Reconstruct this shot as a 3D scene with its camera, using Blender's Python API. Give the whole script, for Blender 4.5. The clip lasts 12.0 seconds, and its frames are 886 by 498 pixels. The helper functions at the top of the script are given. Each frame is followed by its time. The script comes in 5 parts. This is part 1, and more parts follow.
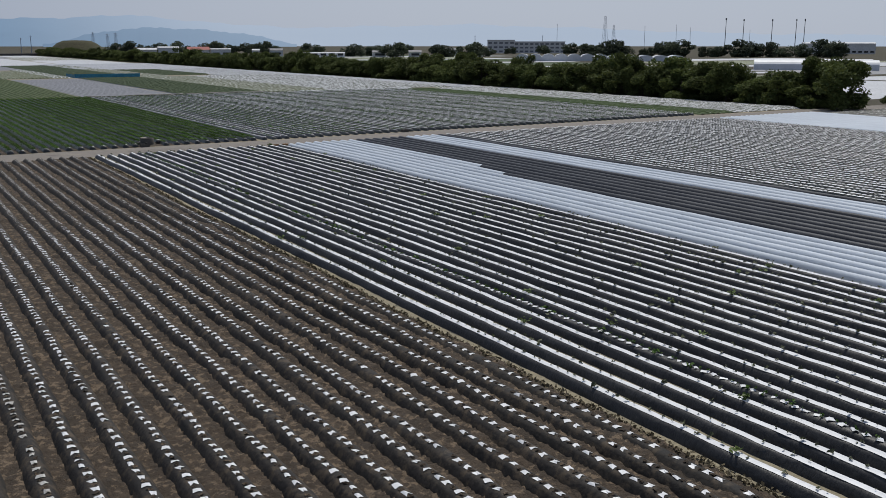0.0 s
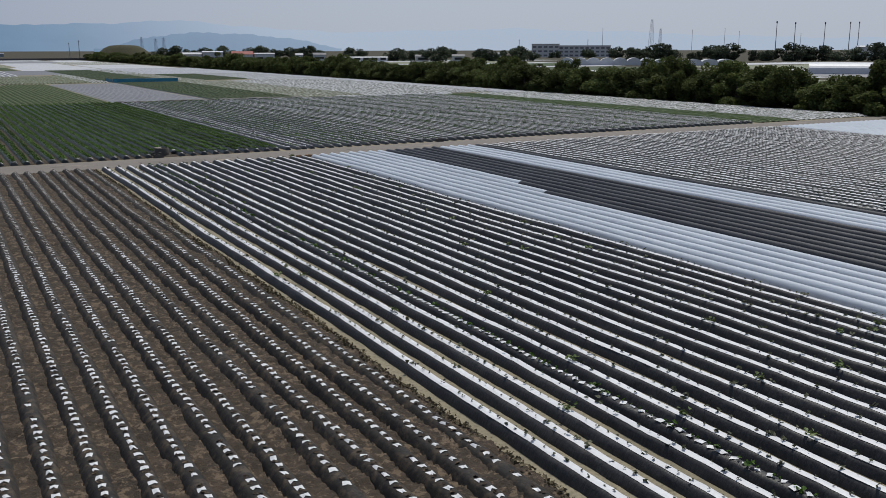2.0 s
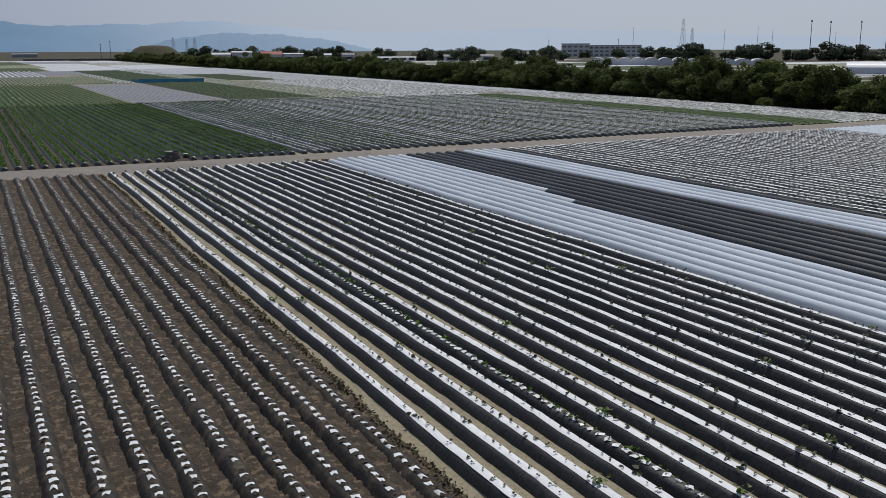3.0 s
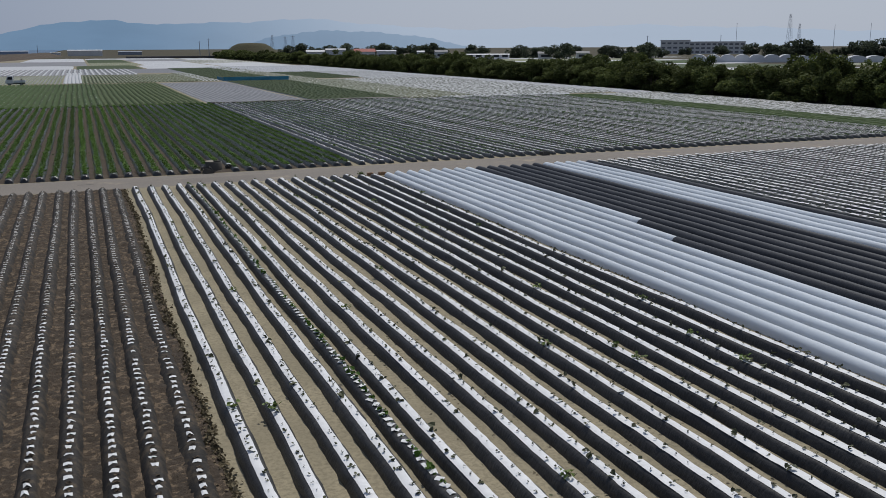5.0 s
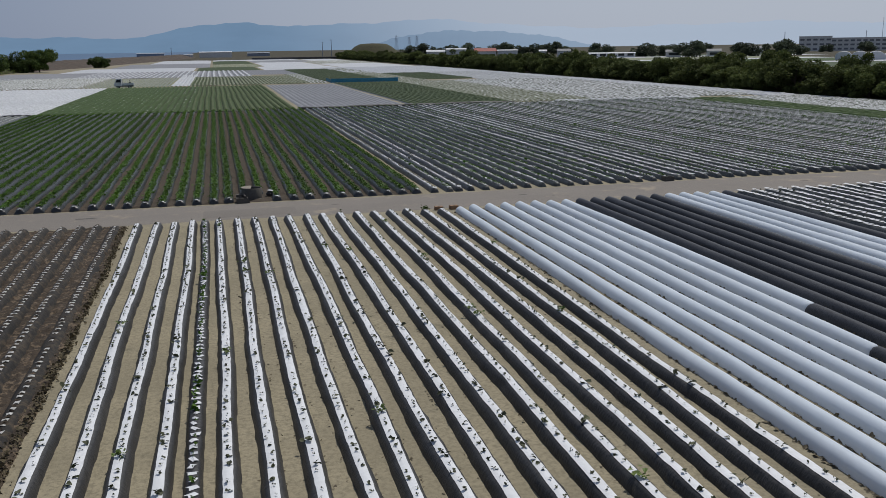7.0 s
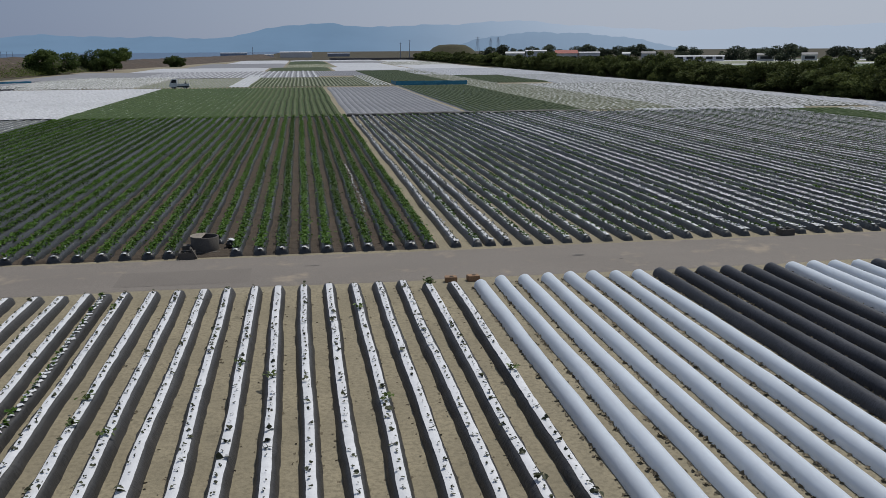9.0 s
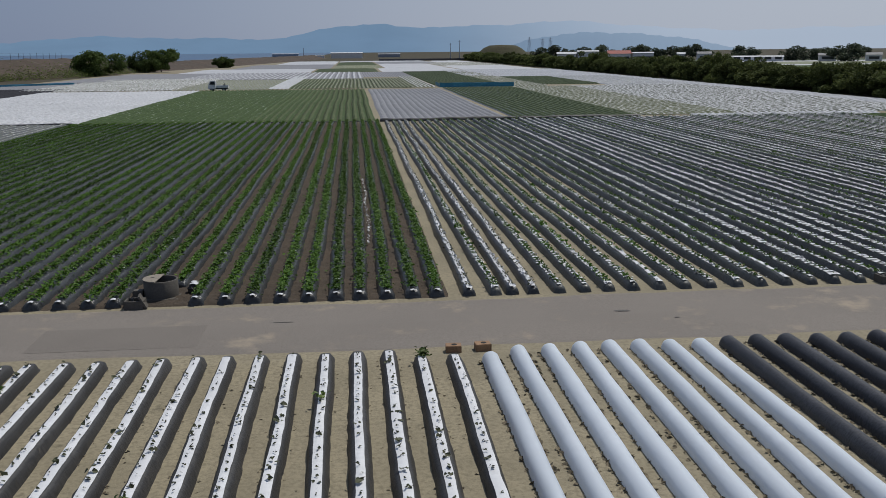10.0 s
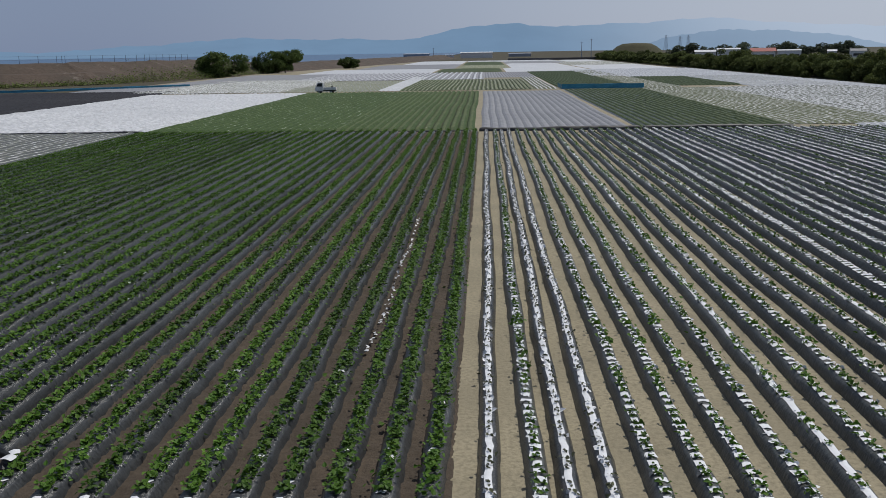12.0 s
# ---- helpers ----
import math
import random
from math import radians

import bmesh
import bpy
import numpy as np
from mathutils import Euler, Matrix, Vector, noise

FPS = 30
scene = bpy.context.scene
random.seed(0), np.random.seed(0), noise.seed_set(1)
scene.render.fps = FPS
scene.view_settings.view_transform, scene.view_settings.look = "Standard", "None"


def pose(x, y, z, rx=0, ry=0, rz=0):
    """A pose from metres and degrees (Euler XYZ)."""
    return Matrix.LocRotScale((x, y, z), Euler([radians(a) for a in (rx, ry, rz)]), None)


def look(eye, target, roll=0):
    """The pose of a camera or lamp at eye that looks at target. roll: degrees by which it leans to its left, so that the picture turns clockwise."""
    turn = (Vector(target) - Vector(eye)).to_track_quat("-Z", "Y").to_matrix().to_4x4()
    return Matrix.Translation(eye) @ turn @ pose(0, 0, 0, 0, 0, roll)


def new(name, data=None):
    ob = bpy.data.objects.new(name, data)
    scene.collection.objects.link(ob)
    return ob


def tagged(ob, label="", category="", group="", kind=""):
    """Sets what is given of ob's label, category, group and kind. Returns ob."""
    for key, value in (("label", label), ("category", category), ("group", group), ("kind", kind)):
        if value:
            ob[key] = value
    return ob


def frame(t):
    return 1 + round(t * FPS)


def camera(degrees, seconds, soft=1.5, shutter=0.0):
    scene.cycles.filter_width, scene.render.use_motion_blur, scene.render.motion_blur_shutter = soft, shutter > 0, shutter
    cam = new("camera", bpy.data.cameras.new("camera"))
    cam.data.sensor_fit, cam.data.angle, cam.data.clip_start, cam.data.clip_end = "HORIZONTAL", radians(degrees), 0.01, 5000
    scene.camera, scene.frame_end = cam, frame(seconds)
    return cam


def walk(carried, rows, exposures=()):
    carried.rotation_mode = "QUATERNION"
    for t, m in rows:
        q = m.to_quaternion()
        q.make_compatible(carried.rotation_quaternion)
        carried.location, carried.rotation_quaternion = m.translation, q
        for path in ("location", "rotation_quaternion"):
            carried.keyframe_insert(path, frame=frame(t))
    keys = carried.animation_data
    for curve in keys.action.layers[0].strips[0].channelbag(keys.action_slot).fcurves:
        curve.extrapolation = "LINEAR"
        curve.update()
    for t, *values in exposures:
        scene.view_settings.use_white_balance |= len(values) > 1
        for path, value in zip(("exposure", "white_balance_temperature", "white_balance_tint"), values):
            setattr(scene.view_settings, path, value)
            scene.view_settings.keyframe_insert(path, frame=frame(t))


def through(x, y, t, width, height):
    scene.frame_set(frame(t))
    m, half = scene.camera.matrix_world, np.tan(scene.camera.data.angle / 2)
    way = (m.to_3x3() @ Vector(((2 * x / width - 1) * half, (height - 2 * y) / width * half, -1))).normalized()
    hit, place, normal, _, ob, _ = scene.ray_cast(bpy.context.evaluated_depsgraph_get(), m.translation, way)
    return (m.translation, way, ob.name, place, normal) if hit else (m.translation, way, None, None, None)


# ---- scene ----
cam = camera(52.0, 12.0, soft=0.6)
PATH = [
    (0, (-0.458, 1.587, 8.382), (0.576, 3.242, 7.942), -0.0),
    (0.5, (0.595, 3.034, 8.342), (1.623, 4.693, 7.905), -0.1),
    (1, (1.611, 4.398, 8.337), (2.618, 6.07, 7.902), -0.1),
    (1.5, (2.536, 5.641, 8.317), (3.518, 7.329, 7.883), -0.1),
    (2, (3.467, 6.848, 8.256), (4.421, 8.552, 7.825), -0.1),
    (2.5, (4.468, 8.197, 8.215), (5.394, 9.916, 7.783), -0.2),
    (3, (5.63, 9.826, 8.185), (6.529, 11.56, 7.754), -0.2),
    (4.8, (10.566, 16.969, 8.132), (11.31, 18.773, 7.696), -0.1),
    (5, (11.149, 17.92, 8.129), (11.864, 19.736, 7.693), -0.3),
    (5.5, (12.719, 20.586, 8.112), (13.364, 22.428, 7.675), -0.3),
    (6, (14.319, 23.452, 8.08), (14.892, 25.318, 7.644), -0.4),
    (6.5, (15.949, 26.545, 8.064), (16.457, 28.429, 7.628), -0.5),
    (7, (17.614, 29.823, 8.044), (18.077, 31.72, 7.609), -0.8),
    (7.2, (18.203, 31.184, 8.037), (18.654, 33.084, 7.602), -0.9),
    (8.8, (22.677, 42.119, 7.909), (22.99, 44.047, 7.478), -0.3),
    (9, (23.228, 43.52, 7.913), (23.524, 45.45, 7.483), -0.4),
    (9.5, (24.499, 47.075, 7.909), (24.75, 49.012, 7.48), -0.5),
    (10, (25.656, 50.674, 7.896), (25.843, 52.618, 7.468), -0.5),
    (10.5, (26.726, 54.312, 7.87), (26.841, 56.263, 7.442), -0.5),
    (11, (27.705, 57.979, 7.84), (27.744, 59.932, 7.412), -0.6),
    (11.5, (28.492, 61.624, 7.819), (28.464, 63.577, 7.39), -0.7),
    (12, (29.226, 65.124, 7.751), (29.131, 67.076, 7.325), -0.9),
]
walk(cam, [(t, look(eye, target, roll)) for t, eye, target, roll in PATH], ((0.0, 0.1), (3.0, 0.08), (5.5, 0.03), (9.5, 0.02), (11.5, 0.12), (12.0, 0.15)))

# ---- light ----
SUN_EL, SUN_AZ = radians(61), radians(48)      # azimuth from +y towards +x
world = bpy.data.worlds.new("hazy_sky")
scene.world = world
world.use_nodes = True
wn, wl = world.node_tree.nodes, world.node_tree.links
sky = wn.new("ShaderNodeTexSky")
sky.sky_type, sky.sun_disc = "NISHITA", False
sky.sun_elevation, sky.sun_rotation = SUN_EL, SUN_AZ
sky.air_density, sky.dust_density, sky.ozone_density = 1.0, 1.5, 3.0
haze = wn.new("ShaderNodeMix")
haze.data_type = "RGBA"
haze.inputs["Factor"].default_value = 0.93
# thin high haze, paler on the sun's side
way = wn.new("ShaderNodeTexCoord").outputs["Generated"]
dot = wn.new("ShaderNodeVectorMath")
dot.operation = "DOT_PRODUCT"
dot.inputs[1].default_value = (math.sin(SUN_AZ), math.cos(SUN_AZ), 0.0)
wl.new(way, dot.inputs[0])
side = wn.new("ShaderNodeMapRange")
side.interpolation_type = "SMOOTHSTEP"
side.inputs["From Min"].default_value, side.inputs["From Max"].default_value = 0.28, 1.05
wl.new(dot.outputs["Value"], side.inputs["Value"])
veil = wn.new("ShaderNodeMix")
veil.data_type = "RGBA"
veil.inputs["A"].default_value = (1.78, 2.26, 3.36, 1)
veil.inputs["B"].default_value = (4.05, 4.5, 5.35, 1)
wl.new(side.outputs["Result"], veil.inputs["Factor"])
wl.new(veil.outputs["Result"], haze.inputs["B"])
wl.new(sky.outputs["Color"], haze.inputs["A"])
wl.new(haze.outputs["Result"], wn["Background"].inputs["Color"])
wn["Background"].inputs["Strength"].default_value = 0.1
sun = new("sun", bpy.data.lights.new("sun", "SUN"))
sun.data.energy, sun.data.angle, sun.data.color = 3.05, radians(2.5), (1.0, 0.97, 0.91)
sun.matrix_world = look((0, 0, 60), (-math.sin(SUN_AZ) * math.cos(SUN_EL) * 100, -math.cos(SUN_AZ) * math.cos(SUN_EL) * 100, 60 - math.sin(SUN_EL) * 100))


# ---- materials ----
RNG = np.random.default_rng(7)


def nodes_of(name):
    m = bpy.data.materials.new(name)
    m.use_nodes = True
    nt = m.node_tree
    return m, nt.nodes, nt.links, nt.nodes["Principled BSDF"]


def noise_node(n, l, pos, scale, detail=4, rough=0.6, stretch=None):
    tex = n.new("ShaderNodeTexNoise")
    tex.inputs["Scale"].default_value = scale
    tex.inputs["Detail"].default_value = detail
    tex.inputs["Roughness"].default_value = rough
    if stretch:
        mp = n.new("ShaderNodeMapping")
        mp.inputs["Scale"].default_value = stretch
        l.new(pos, mp.inputs["Vector"])
        pos = mp.outputs["Vector"]
    l.new(pos, tex.inputs["Vector"])
    return tex.outputs["Fac"]


def ramp(n, l, fac, lo, hi):
    mr = n.new("ShaderNodeMapRange")
    mr.interpolation_type = "SMOOTHSTEP"
    mr.inputs["From Min"].default_value, mr.inputs["From Max"].default_value = lo, hi
    l.new(fac, mr.inputs["Value"])
    return mr.outputs["Result"]


def mix(n, l, fac, a, b):
    mx = n.new("ShaderNodeMix")
    mx.data_type = "RGBA"
    for key, v in (("Factor", fac), ("A", a), ("B", b)):
        if isinstance(v, (int, float)):
            mx.inputs[key].default_value = v
        elif isinstance(v, tuple):
            mx.inputs[key].default_value = (*v, 1)
        else:
            l.new(v, mx.inputs[key])
    return mx.outputs["Result"]


def surface(name, c1, c2, big=0.3, fine=12.0, rough=0.8, bump=0.3, depth=0.02, stretch=None, grain=0.62, dirt=None, dirt_at=(0.55, 0.7), dirt_scale=2.0, spec=0.4, by_object=0.0):
    """Two tones over large patches, fine grain with relief, and dirt in patches of its own."""
    m, n, l, p = nodes_of(name)
    pos = n.new("ShaderNodeNewGeometry").outputs["Position"]
    a = ramp(n, l, noise_node(n, l, pos, big, 3), 0.35, 0.65)
    g = noise_node(n, l, pos, fine, 5, 0.65, stretch)
    col = mix(n, l, a, c1, c2)
    dark = tuple(v * grain for v in c1)
    col = mix(n, l, ramp(n, l, g, 0.62, 0.3), col, dark)
    if dirt:
        d = ramp(n, l, noise_node(n, l, pos, dirt_scale, 6, 0.7), *dirt_at)
        col = mix(n, l, d, col, dirt)
    if by_object:
        info = n.new("ShaderNodeObjectInfo")
        hsv = n.new("ShaderNodeHueSaturation")
        mr = n.new("ShaderNodeMapRange")
        mr.inputs["To Min"].default_value, mr.inputs["To Max"].default_value = 1 - by_object, 1 + by_object
        l.new(info.outputs["Random"], mr.inputs["Value"])
        l.new(mr.outputs["Result"], hsv.inputs["Value"])
        l.new(col, hsv.inputs["Color"])
        col = hsv.outputs["Color"]
    l.new(col, p.inputs["Base Color"])
    p.inputs["Roughness"].default_value = rough
    p.inputs["Specular IOR Level"].default_value = spec
    if bump:
        b = n.new("ShaderNodeBump")
        b.inputs["Strength"].default_value, b.inputs["Distance"].default_value = bump, depth
        l.new(g, b.inputs["Height"])
        l.new(b.outputs["Normal"], p.inputs["Normal"])
    return m


def leafy(name, c1, c2, rough=0.5, through=0.2):
    m, n, l, p = nodes_of(name)
    geo = n.new("ShaderNodeNewGeometry")
    info = n.new("ShaderNodeObjectInfo")
    col = mix(n, l, geo.outputs["Random Per Island"], c1, c2)
    patch = ramp(n, l, noise_node(n, l, geo.outputs["Position"], 0.35, 3), 0.3, 0.7)
    col = mix(n, l, patch, col, tuple((x + y) * 0.36 for x, y in zip(c1, c2)))
    hsv = n.new("ShaderNodeHueSaturation")
    mr = n.new("ShaderNodeMapRange")
    mr.inputs["To Min"].default_value, mr.inputs["To Max"].default_value = 0.75, 1.25
    l.new(info.outputs["Random"], mr.inputs["Value"])
    l.new(mr.outputs["Result"], hsv.inputs["Value"])
    l.new(col, hsv.inputs["Color"])
    l.new(hsv.outputs["Color"], p.inputs["Base Color"])
    p.inputs["Roughness"].default_value = rough
    p.inputs["Specular IOR Level"].default_value = 0.22
    tr = n.new("ShaderNodeBsdfTranslucent")
    l.new(hsv.outputs["Color"], tr.inputs["Color"])
    ms = n.new("ShaderNodeMixShader")
    ms.inputs["Fac"].default_value = through
    l.new(p.outputs["BSDF"], ms.inputs[1])
    l.new(tr.outputs["BSDF"], ms.inputs[2])
    l.new(ms.outputs["Shader"], n["Material Output"].inputs["Surface"])
    return m


def speckled(name, tones, scale, cuts, rough=0.7):
    """Three tones in small clumps: what far rows of plants and film look like."""
    m, n, l, p = nodes_of(name)
    pos = n.new("ShaderNodeNewGeometry").outputs["Position"]
    f = noise_node(n, l, pos, scale, 3, 0.6)
    col = mix(n, l, ramp(n, l, f, cuts[0], cuts[0] + 0.05), tones[0], tones[1])
    col = mix(n, l, ramp(n, l, f, cuts[1], cuts[1] + 0.05), col, tones[2])
    wide = ramp(n, l, noise_node(n, l, pos, 0.06, 3), 0.35, 0.7)
    col = mix(n, l, wide, col, mix(n, l, 0.45, col, tones[0]))
    l.new(col, p.inputs["Base Color"])
    p.inputs["Roughness"].default_value = rough
    p.inputs["Specular IOR Level"].default_value = 0.15
    b = n.new("ShaderNodeBump")
    b.inputs["Strength"].default_value, b.inputs["Distance"].default_value = 0.5, 0.08
    l.new(f, b.inputs["Height"])
    l.new(b.outputs["Normal"], p.inputs["Normal"])
    return m


def plain(name, c, rough=0.5, metal=0.0):
    return surface(name, c, tuple(v * 0.85 for v in c), 1.0, 20, rough, 0.1, 0.005) if not metal else metal_of(name, c, rough)


def metal_of(name, c, rough):
    m = surface(name, c, tuple(v * 0.8 for v in c), 1.0, 20, rough, 0.1, 0.005)
    m.node_tree.nodes["Principled BSDF"].inputs["Metallic"].default_value = 1.0
    return m


M_SAND = surface("sandy_soil", (0.27, 0.233, 0.156), (0.214, 0.185, 0.124), 0.35, 9, 0.9, 0.5, 0.03, dirt=(0.12, 0.105, 0.07), dirt_at=(0.58, 0.75), dirt_scale=1.3)
M_SOIL = surface("brown_soil", (0.062, 0.044, 0.029), (0.034, 0.025, 0.017), 1.4, 8, 0.95, 1.0, 0.08, dirt=(0.135, 0.098, 0.064), dirt_at=(0.52, 0.6), dirt_scale=4.5)
M_TILLED = surface("tilled_soil", (0.072, 0.053, 0.036), (0.048, 0.036, 0.025), 0.6, 8, 0.95, 0.9, 0.06, dirt=(0.05, 0.037, 0.026), dirt_at=(0.52, 0.7), dirt_scale=3)
M_SKIRT = surface("dry_clods", (0.2, 0.166, 0.11), (0.15, 0.125, 0.084), 0.6, 8, 0.95, 0.7, 0.04, dirt=(0.075, 0.058, 0.042), dirt_at=(0.5, 0.68), dirt_scale=4)
M_ROAD = surface("worn_pale_asphalt", (0.196, 0.173, 0.15), (0.174, 0.154, 0.134), 0.25, 30, 0.88, 0.25, 0.008, dirt=(0.27, 0.225, 0.17), dirt_at=(0.52, 0.75), dirt_scale=0.5)
M_PATCH = surface("asphalt_patch", (0.09, 0.085, 0.08), (0.11, 0.1, 0.095), 1, 30, 0.9, 0.3, 0.008)
M_BLACK = surface("black_mulch_film", (0.028, 0.027, 0.0268), (0.04, 0.0385, 0.0375), 0.8, 7, 0.5, 0.55, 0.03, stretch=(1, 2.2, 1), dirt=(0.1, 0.088, 0.068), dirt_at=(0.6, 0.82), dirt_scale=2.5, spec=0.4, by_object=0.15)
M_DUSTY = surface("dusty_black_film", (0.02, 0.018, 0.0165), (0.032, 0.028, 0.024), 0.7, 9, 0.75, 0.5, 0.03, dirt=(0.068, 0.052, 0.036), dirt_at=(0.46, 0.66), dirt_scale=3, by_object=0.15, spec=0.22)
M_BLUISH = surface("old_black_film", (0.03, 0.032, 0.0335), (0.047, 0.0495, 0.051), 0.8, 7, 0.28, 0.7, 0.035, stretch=(1, 2.2, 1), dirt=(0.1, 0.085, 0.07), dirt_at=(0.58, 0.78), dirt_scale=2.5, by_object=0.12)
M_WORN = surface("dust_greyed_black_film", (0.06, 0.064, 0.061), (0.082, 0.085, 0.08), 0.8, 7, 0.4, 0.6, 0.03, stretch=(1, 2.2, 1), dirt=(0.13, 0.122, 0.095), dirt_at=(0.55, 0.78), dirt_scale=2.5, by_object=0.12)
M_WHITE = surface("white_mulch_film", (0.64, 0.645, 0.655), (0.57, 0.575, 0.585), 0.6, 6, 0.45, 0.4, 0.015, grain=0.85, dirt=(0.4, 0.38, 0.34), dirt_at=(0.66, 0.8), dirt_scale=5)
M_DULL = surface("soiled_white_film", (0.48, 0.47, 0.45), (0.4, 0.39, 0.37), 0.6, 6, 0.6, 0.4, 0.015, dirt=(0.14, 0.12, 0.09), dirt_at=(0.5, 0.65), dirt_scale=4)
M_CLEAR = surface("milky_tunnel_film", (0.68, 0.74, 0.81), (0.62, 0.68, 0.75), 0.5, 3, 0.5, 0.2, 0.015, grain=0.93, stretch=(1.0, 1.3, 1.0), by_object=0.04, spec=0.25)
for nt in (M_CLEAR.node_tree,):
    # thin film lets light through
    pr, tr, ms = nt.nodes["Principled BSDF"], nt.nodes.new("ShaderNodeBsdfTranslucent"), nt.nodes.new("ShaderNodeMixShader")
    tr.inputs["Color"].default_value = (0.82, 0.85, 0.9, 1)
    ms.inputs["Fac"].default_value = 0.3
    nt.links.new(pr.outputs["BSDF"], ms.inputs[1])
    nt.links.new(tr.outputs["BSDF"], ms.inputs[2])
    nt.links.new(ms.outputs["Shader"], nt.nodes["Material Output"].inputs["Surface"])
M_NET = surface("black_tunnel_net", (0.042, 0.0445, 0.052), (0.058, 0.061, 0.07), 0.6, 14, 0.5, 0.35, 0.02, stretch=(1, 2, 1), dirt=(0.07, 0.068, 0.068), dirt_at=(0.6, 0.8), dirt_scale=2, by_object=0.12, spec=0.2)
M_LEAF = leafy("fresh_leaves", (0.028, 0.082, 0.006), (0.098, 0.182, 0.018), 0.6)
M_SEED = leafy("wilted_seedling_leaves", (0.05, 0.056, 0.03), (0.1, 0.106, 0.056), 0.6, 0.1)
M_YOUNG = leafy("young_leaves", (0.07, 0.12, 0.025), (0.16, 0.2, 0.06))
M_TREE = leafy("hedge_leaves", (0.055, 0.08, 0.022), (0.14, 0.16, 0.05), 0.85, 0.28)
M_BIG = leafy("levee_tree_leaves", (0.045, 0.075, 0.018), (0.11, 0.15, 0.04), 0.85, 0.28)
M_TREE2 = leafy("dark_far_leaves", (0.065, 0.085, 0.055), (0.12, 0.14, 0.09), 0.9, 0.25)
M_BARK = surface("bark", (0.07, 0.055, 0.04), (0.05, 0.04, 0.03), 2, 15, 0.9, 0.6, 0.03)
M_CONCRETE = surface("weathered_concrete", (0.105, 0.094, 0.08), (0.075, 0.068, 0.058), 1.5, 25, 0.85, 0.4, 0.01, dirt=(0.09, 0.08, 0.068), dirt_at=(0.55, 0.72), dirt_scale=4)
M_BOARD = surface("grey_lid_board", (0.27, 0.235, 0.19), (0.22, 0.19, 0.155), 3, 18, 0.85, 0.4, 0.008)
M_CLAY = surface("orange_clay_block", (0.3, 0.18, 0.1), (0.24, 0.145, 0.085), 4, 30, 0.85, 0.4, 0.008)
# near-black colour that stands for the shade inside holes
M_HOLE = plain("dark_inside", (0.012, 0.012, 0.012), 0.9)
M_BLUE = surface("blue_net", (0.03, 0.2, 0.32), (0.05, 0.26, 0.38), 1, 10, 0.7, 0.4, 0.02)
M_GRASS = speckled("dry_and_green_grass", ((0.055, 0.05, 0.033), (0.066, 0.058, 0.04), (0.045, 0.043, 0.028)), 0.5, (0.42, 0.58), 0.95)
M_LEVEE = surface("brown_levee_grass", (0.078, 0.055, 0.04), (0.058, 0.045, 0.033), 0.08, 1.2, 0.95, 0.5, 0.2, dirt=(0.13, 0.105, 0.085), dirt_at=(0.56, 0.72), dirt_scale=0.22)
M_F_WHITE = surface("far_white_film", (0.5, 0.505, 0.52), (0.44, 0.445, 0.46), 0.05, 1.5, 0.45, 0.2, 0.04, dirt=(0.36, 0.35, 0.335), dirt_at=(0.62, 0.82), dirt_scale=0.6)
M_F_GREY = surface("far_grey_net", (0.2, 0.202, 0.215), (0.175, 0.177, 0.19), 0.05, 1.5, 0.6, 0.3, 0.04)
M_F_BLACK = surface("far_black_sheet", (0.022, 0.022, 0.027), (0.03, 0.03, 0.034), 0.05, 1.5, 0.75, 0.3, 0.04, spec=0.12)
M_F_GREEN = speckled("far_green_rows", ((0.024, 0.048, 0.008), (0.044, 0.074, 0.014), (0.33, 0.345, 0.3)), 2.2, (0.48, 0.66))
M_F_PALE = speckled("far_pale_rows", ((0.13, 0.145, 0.08), (0.18, 0.19, 0.12), (0.42, 0.42, 0.4)), 2.2, (0.44, 0.58))
M_F_DOTS = speckled("far_dotted_rows", ((0.13, 0.14, 0.105), (0.3, 0.3, 0.28), (0.68, 0.68, 0.67)), 2.6, (0.46, 0.55))
M_F_MIXED = speckled("far_mixed_rows", ((0.034, 0.06, 0.012), (0.058, 0.086, 0.022), (0.62, 0.63, 0.6)), 2.2, (0.5, 0.62))
M_F_OLIVE = speckled("far_olive_rows", ((0.052, 0.073, 0.024), (0.085, 0.104, 0.04), (0.4, 0.4, 0.38)), 2.2, (0.46, 0.7))
M_F_DARK = speckled("far_dark_green_rows", ((0.03, 0.048, 0.016), (0.048, 0.066, 0.022), (0.1, 0.11, 0.06)), 2.2, (0.46, 0.62))
M_PAINT = plain("white_paint", (0.7, 0.7, 0.7), 0.35)
M_WALL = surface("pale_wall", (0.74, 0.72, 0.68), (0.66, 0.64, 0.6), 0.1, 3, 0.8, 0.1, 0.02)
M_RED = surface("red_roof", (0.33, 0.08, 0.06), (0.26, 0.07, 0.055), 0.3, 3, 0.7, 0.2, 0.03)
M_ROOF = surface("grey_roof", (0.2, 0.2, 0.21), (0.16, 0.16, 0.17), 0.3, 3, 0.7, 0.2, 0.03)
M_GLASS = plain("dark_window", (0.03, 0.035, 0.04), 0.12)
M_RUBBER = plain("tyre_rubber", (0.02, 0.02, 0.02), 0.8)
M_STEEL = plain("grey_steel", (0.3, 0.31, 0.32), 0.5)
M_POST = plain("dark_post", (0.07, 0.07, 0.075), 0.7)


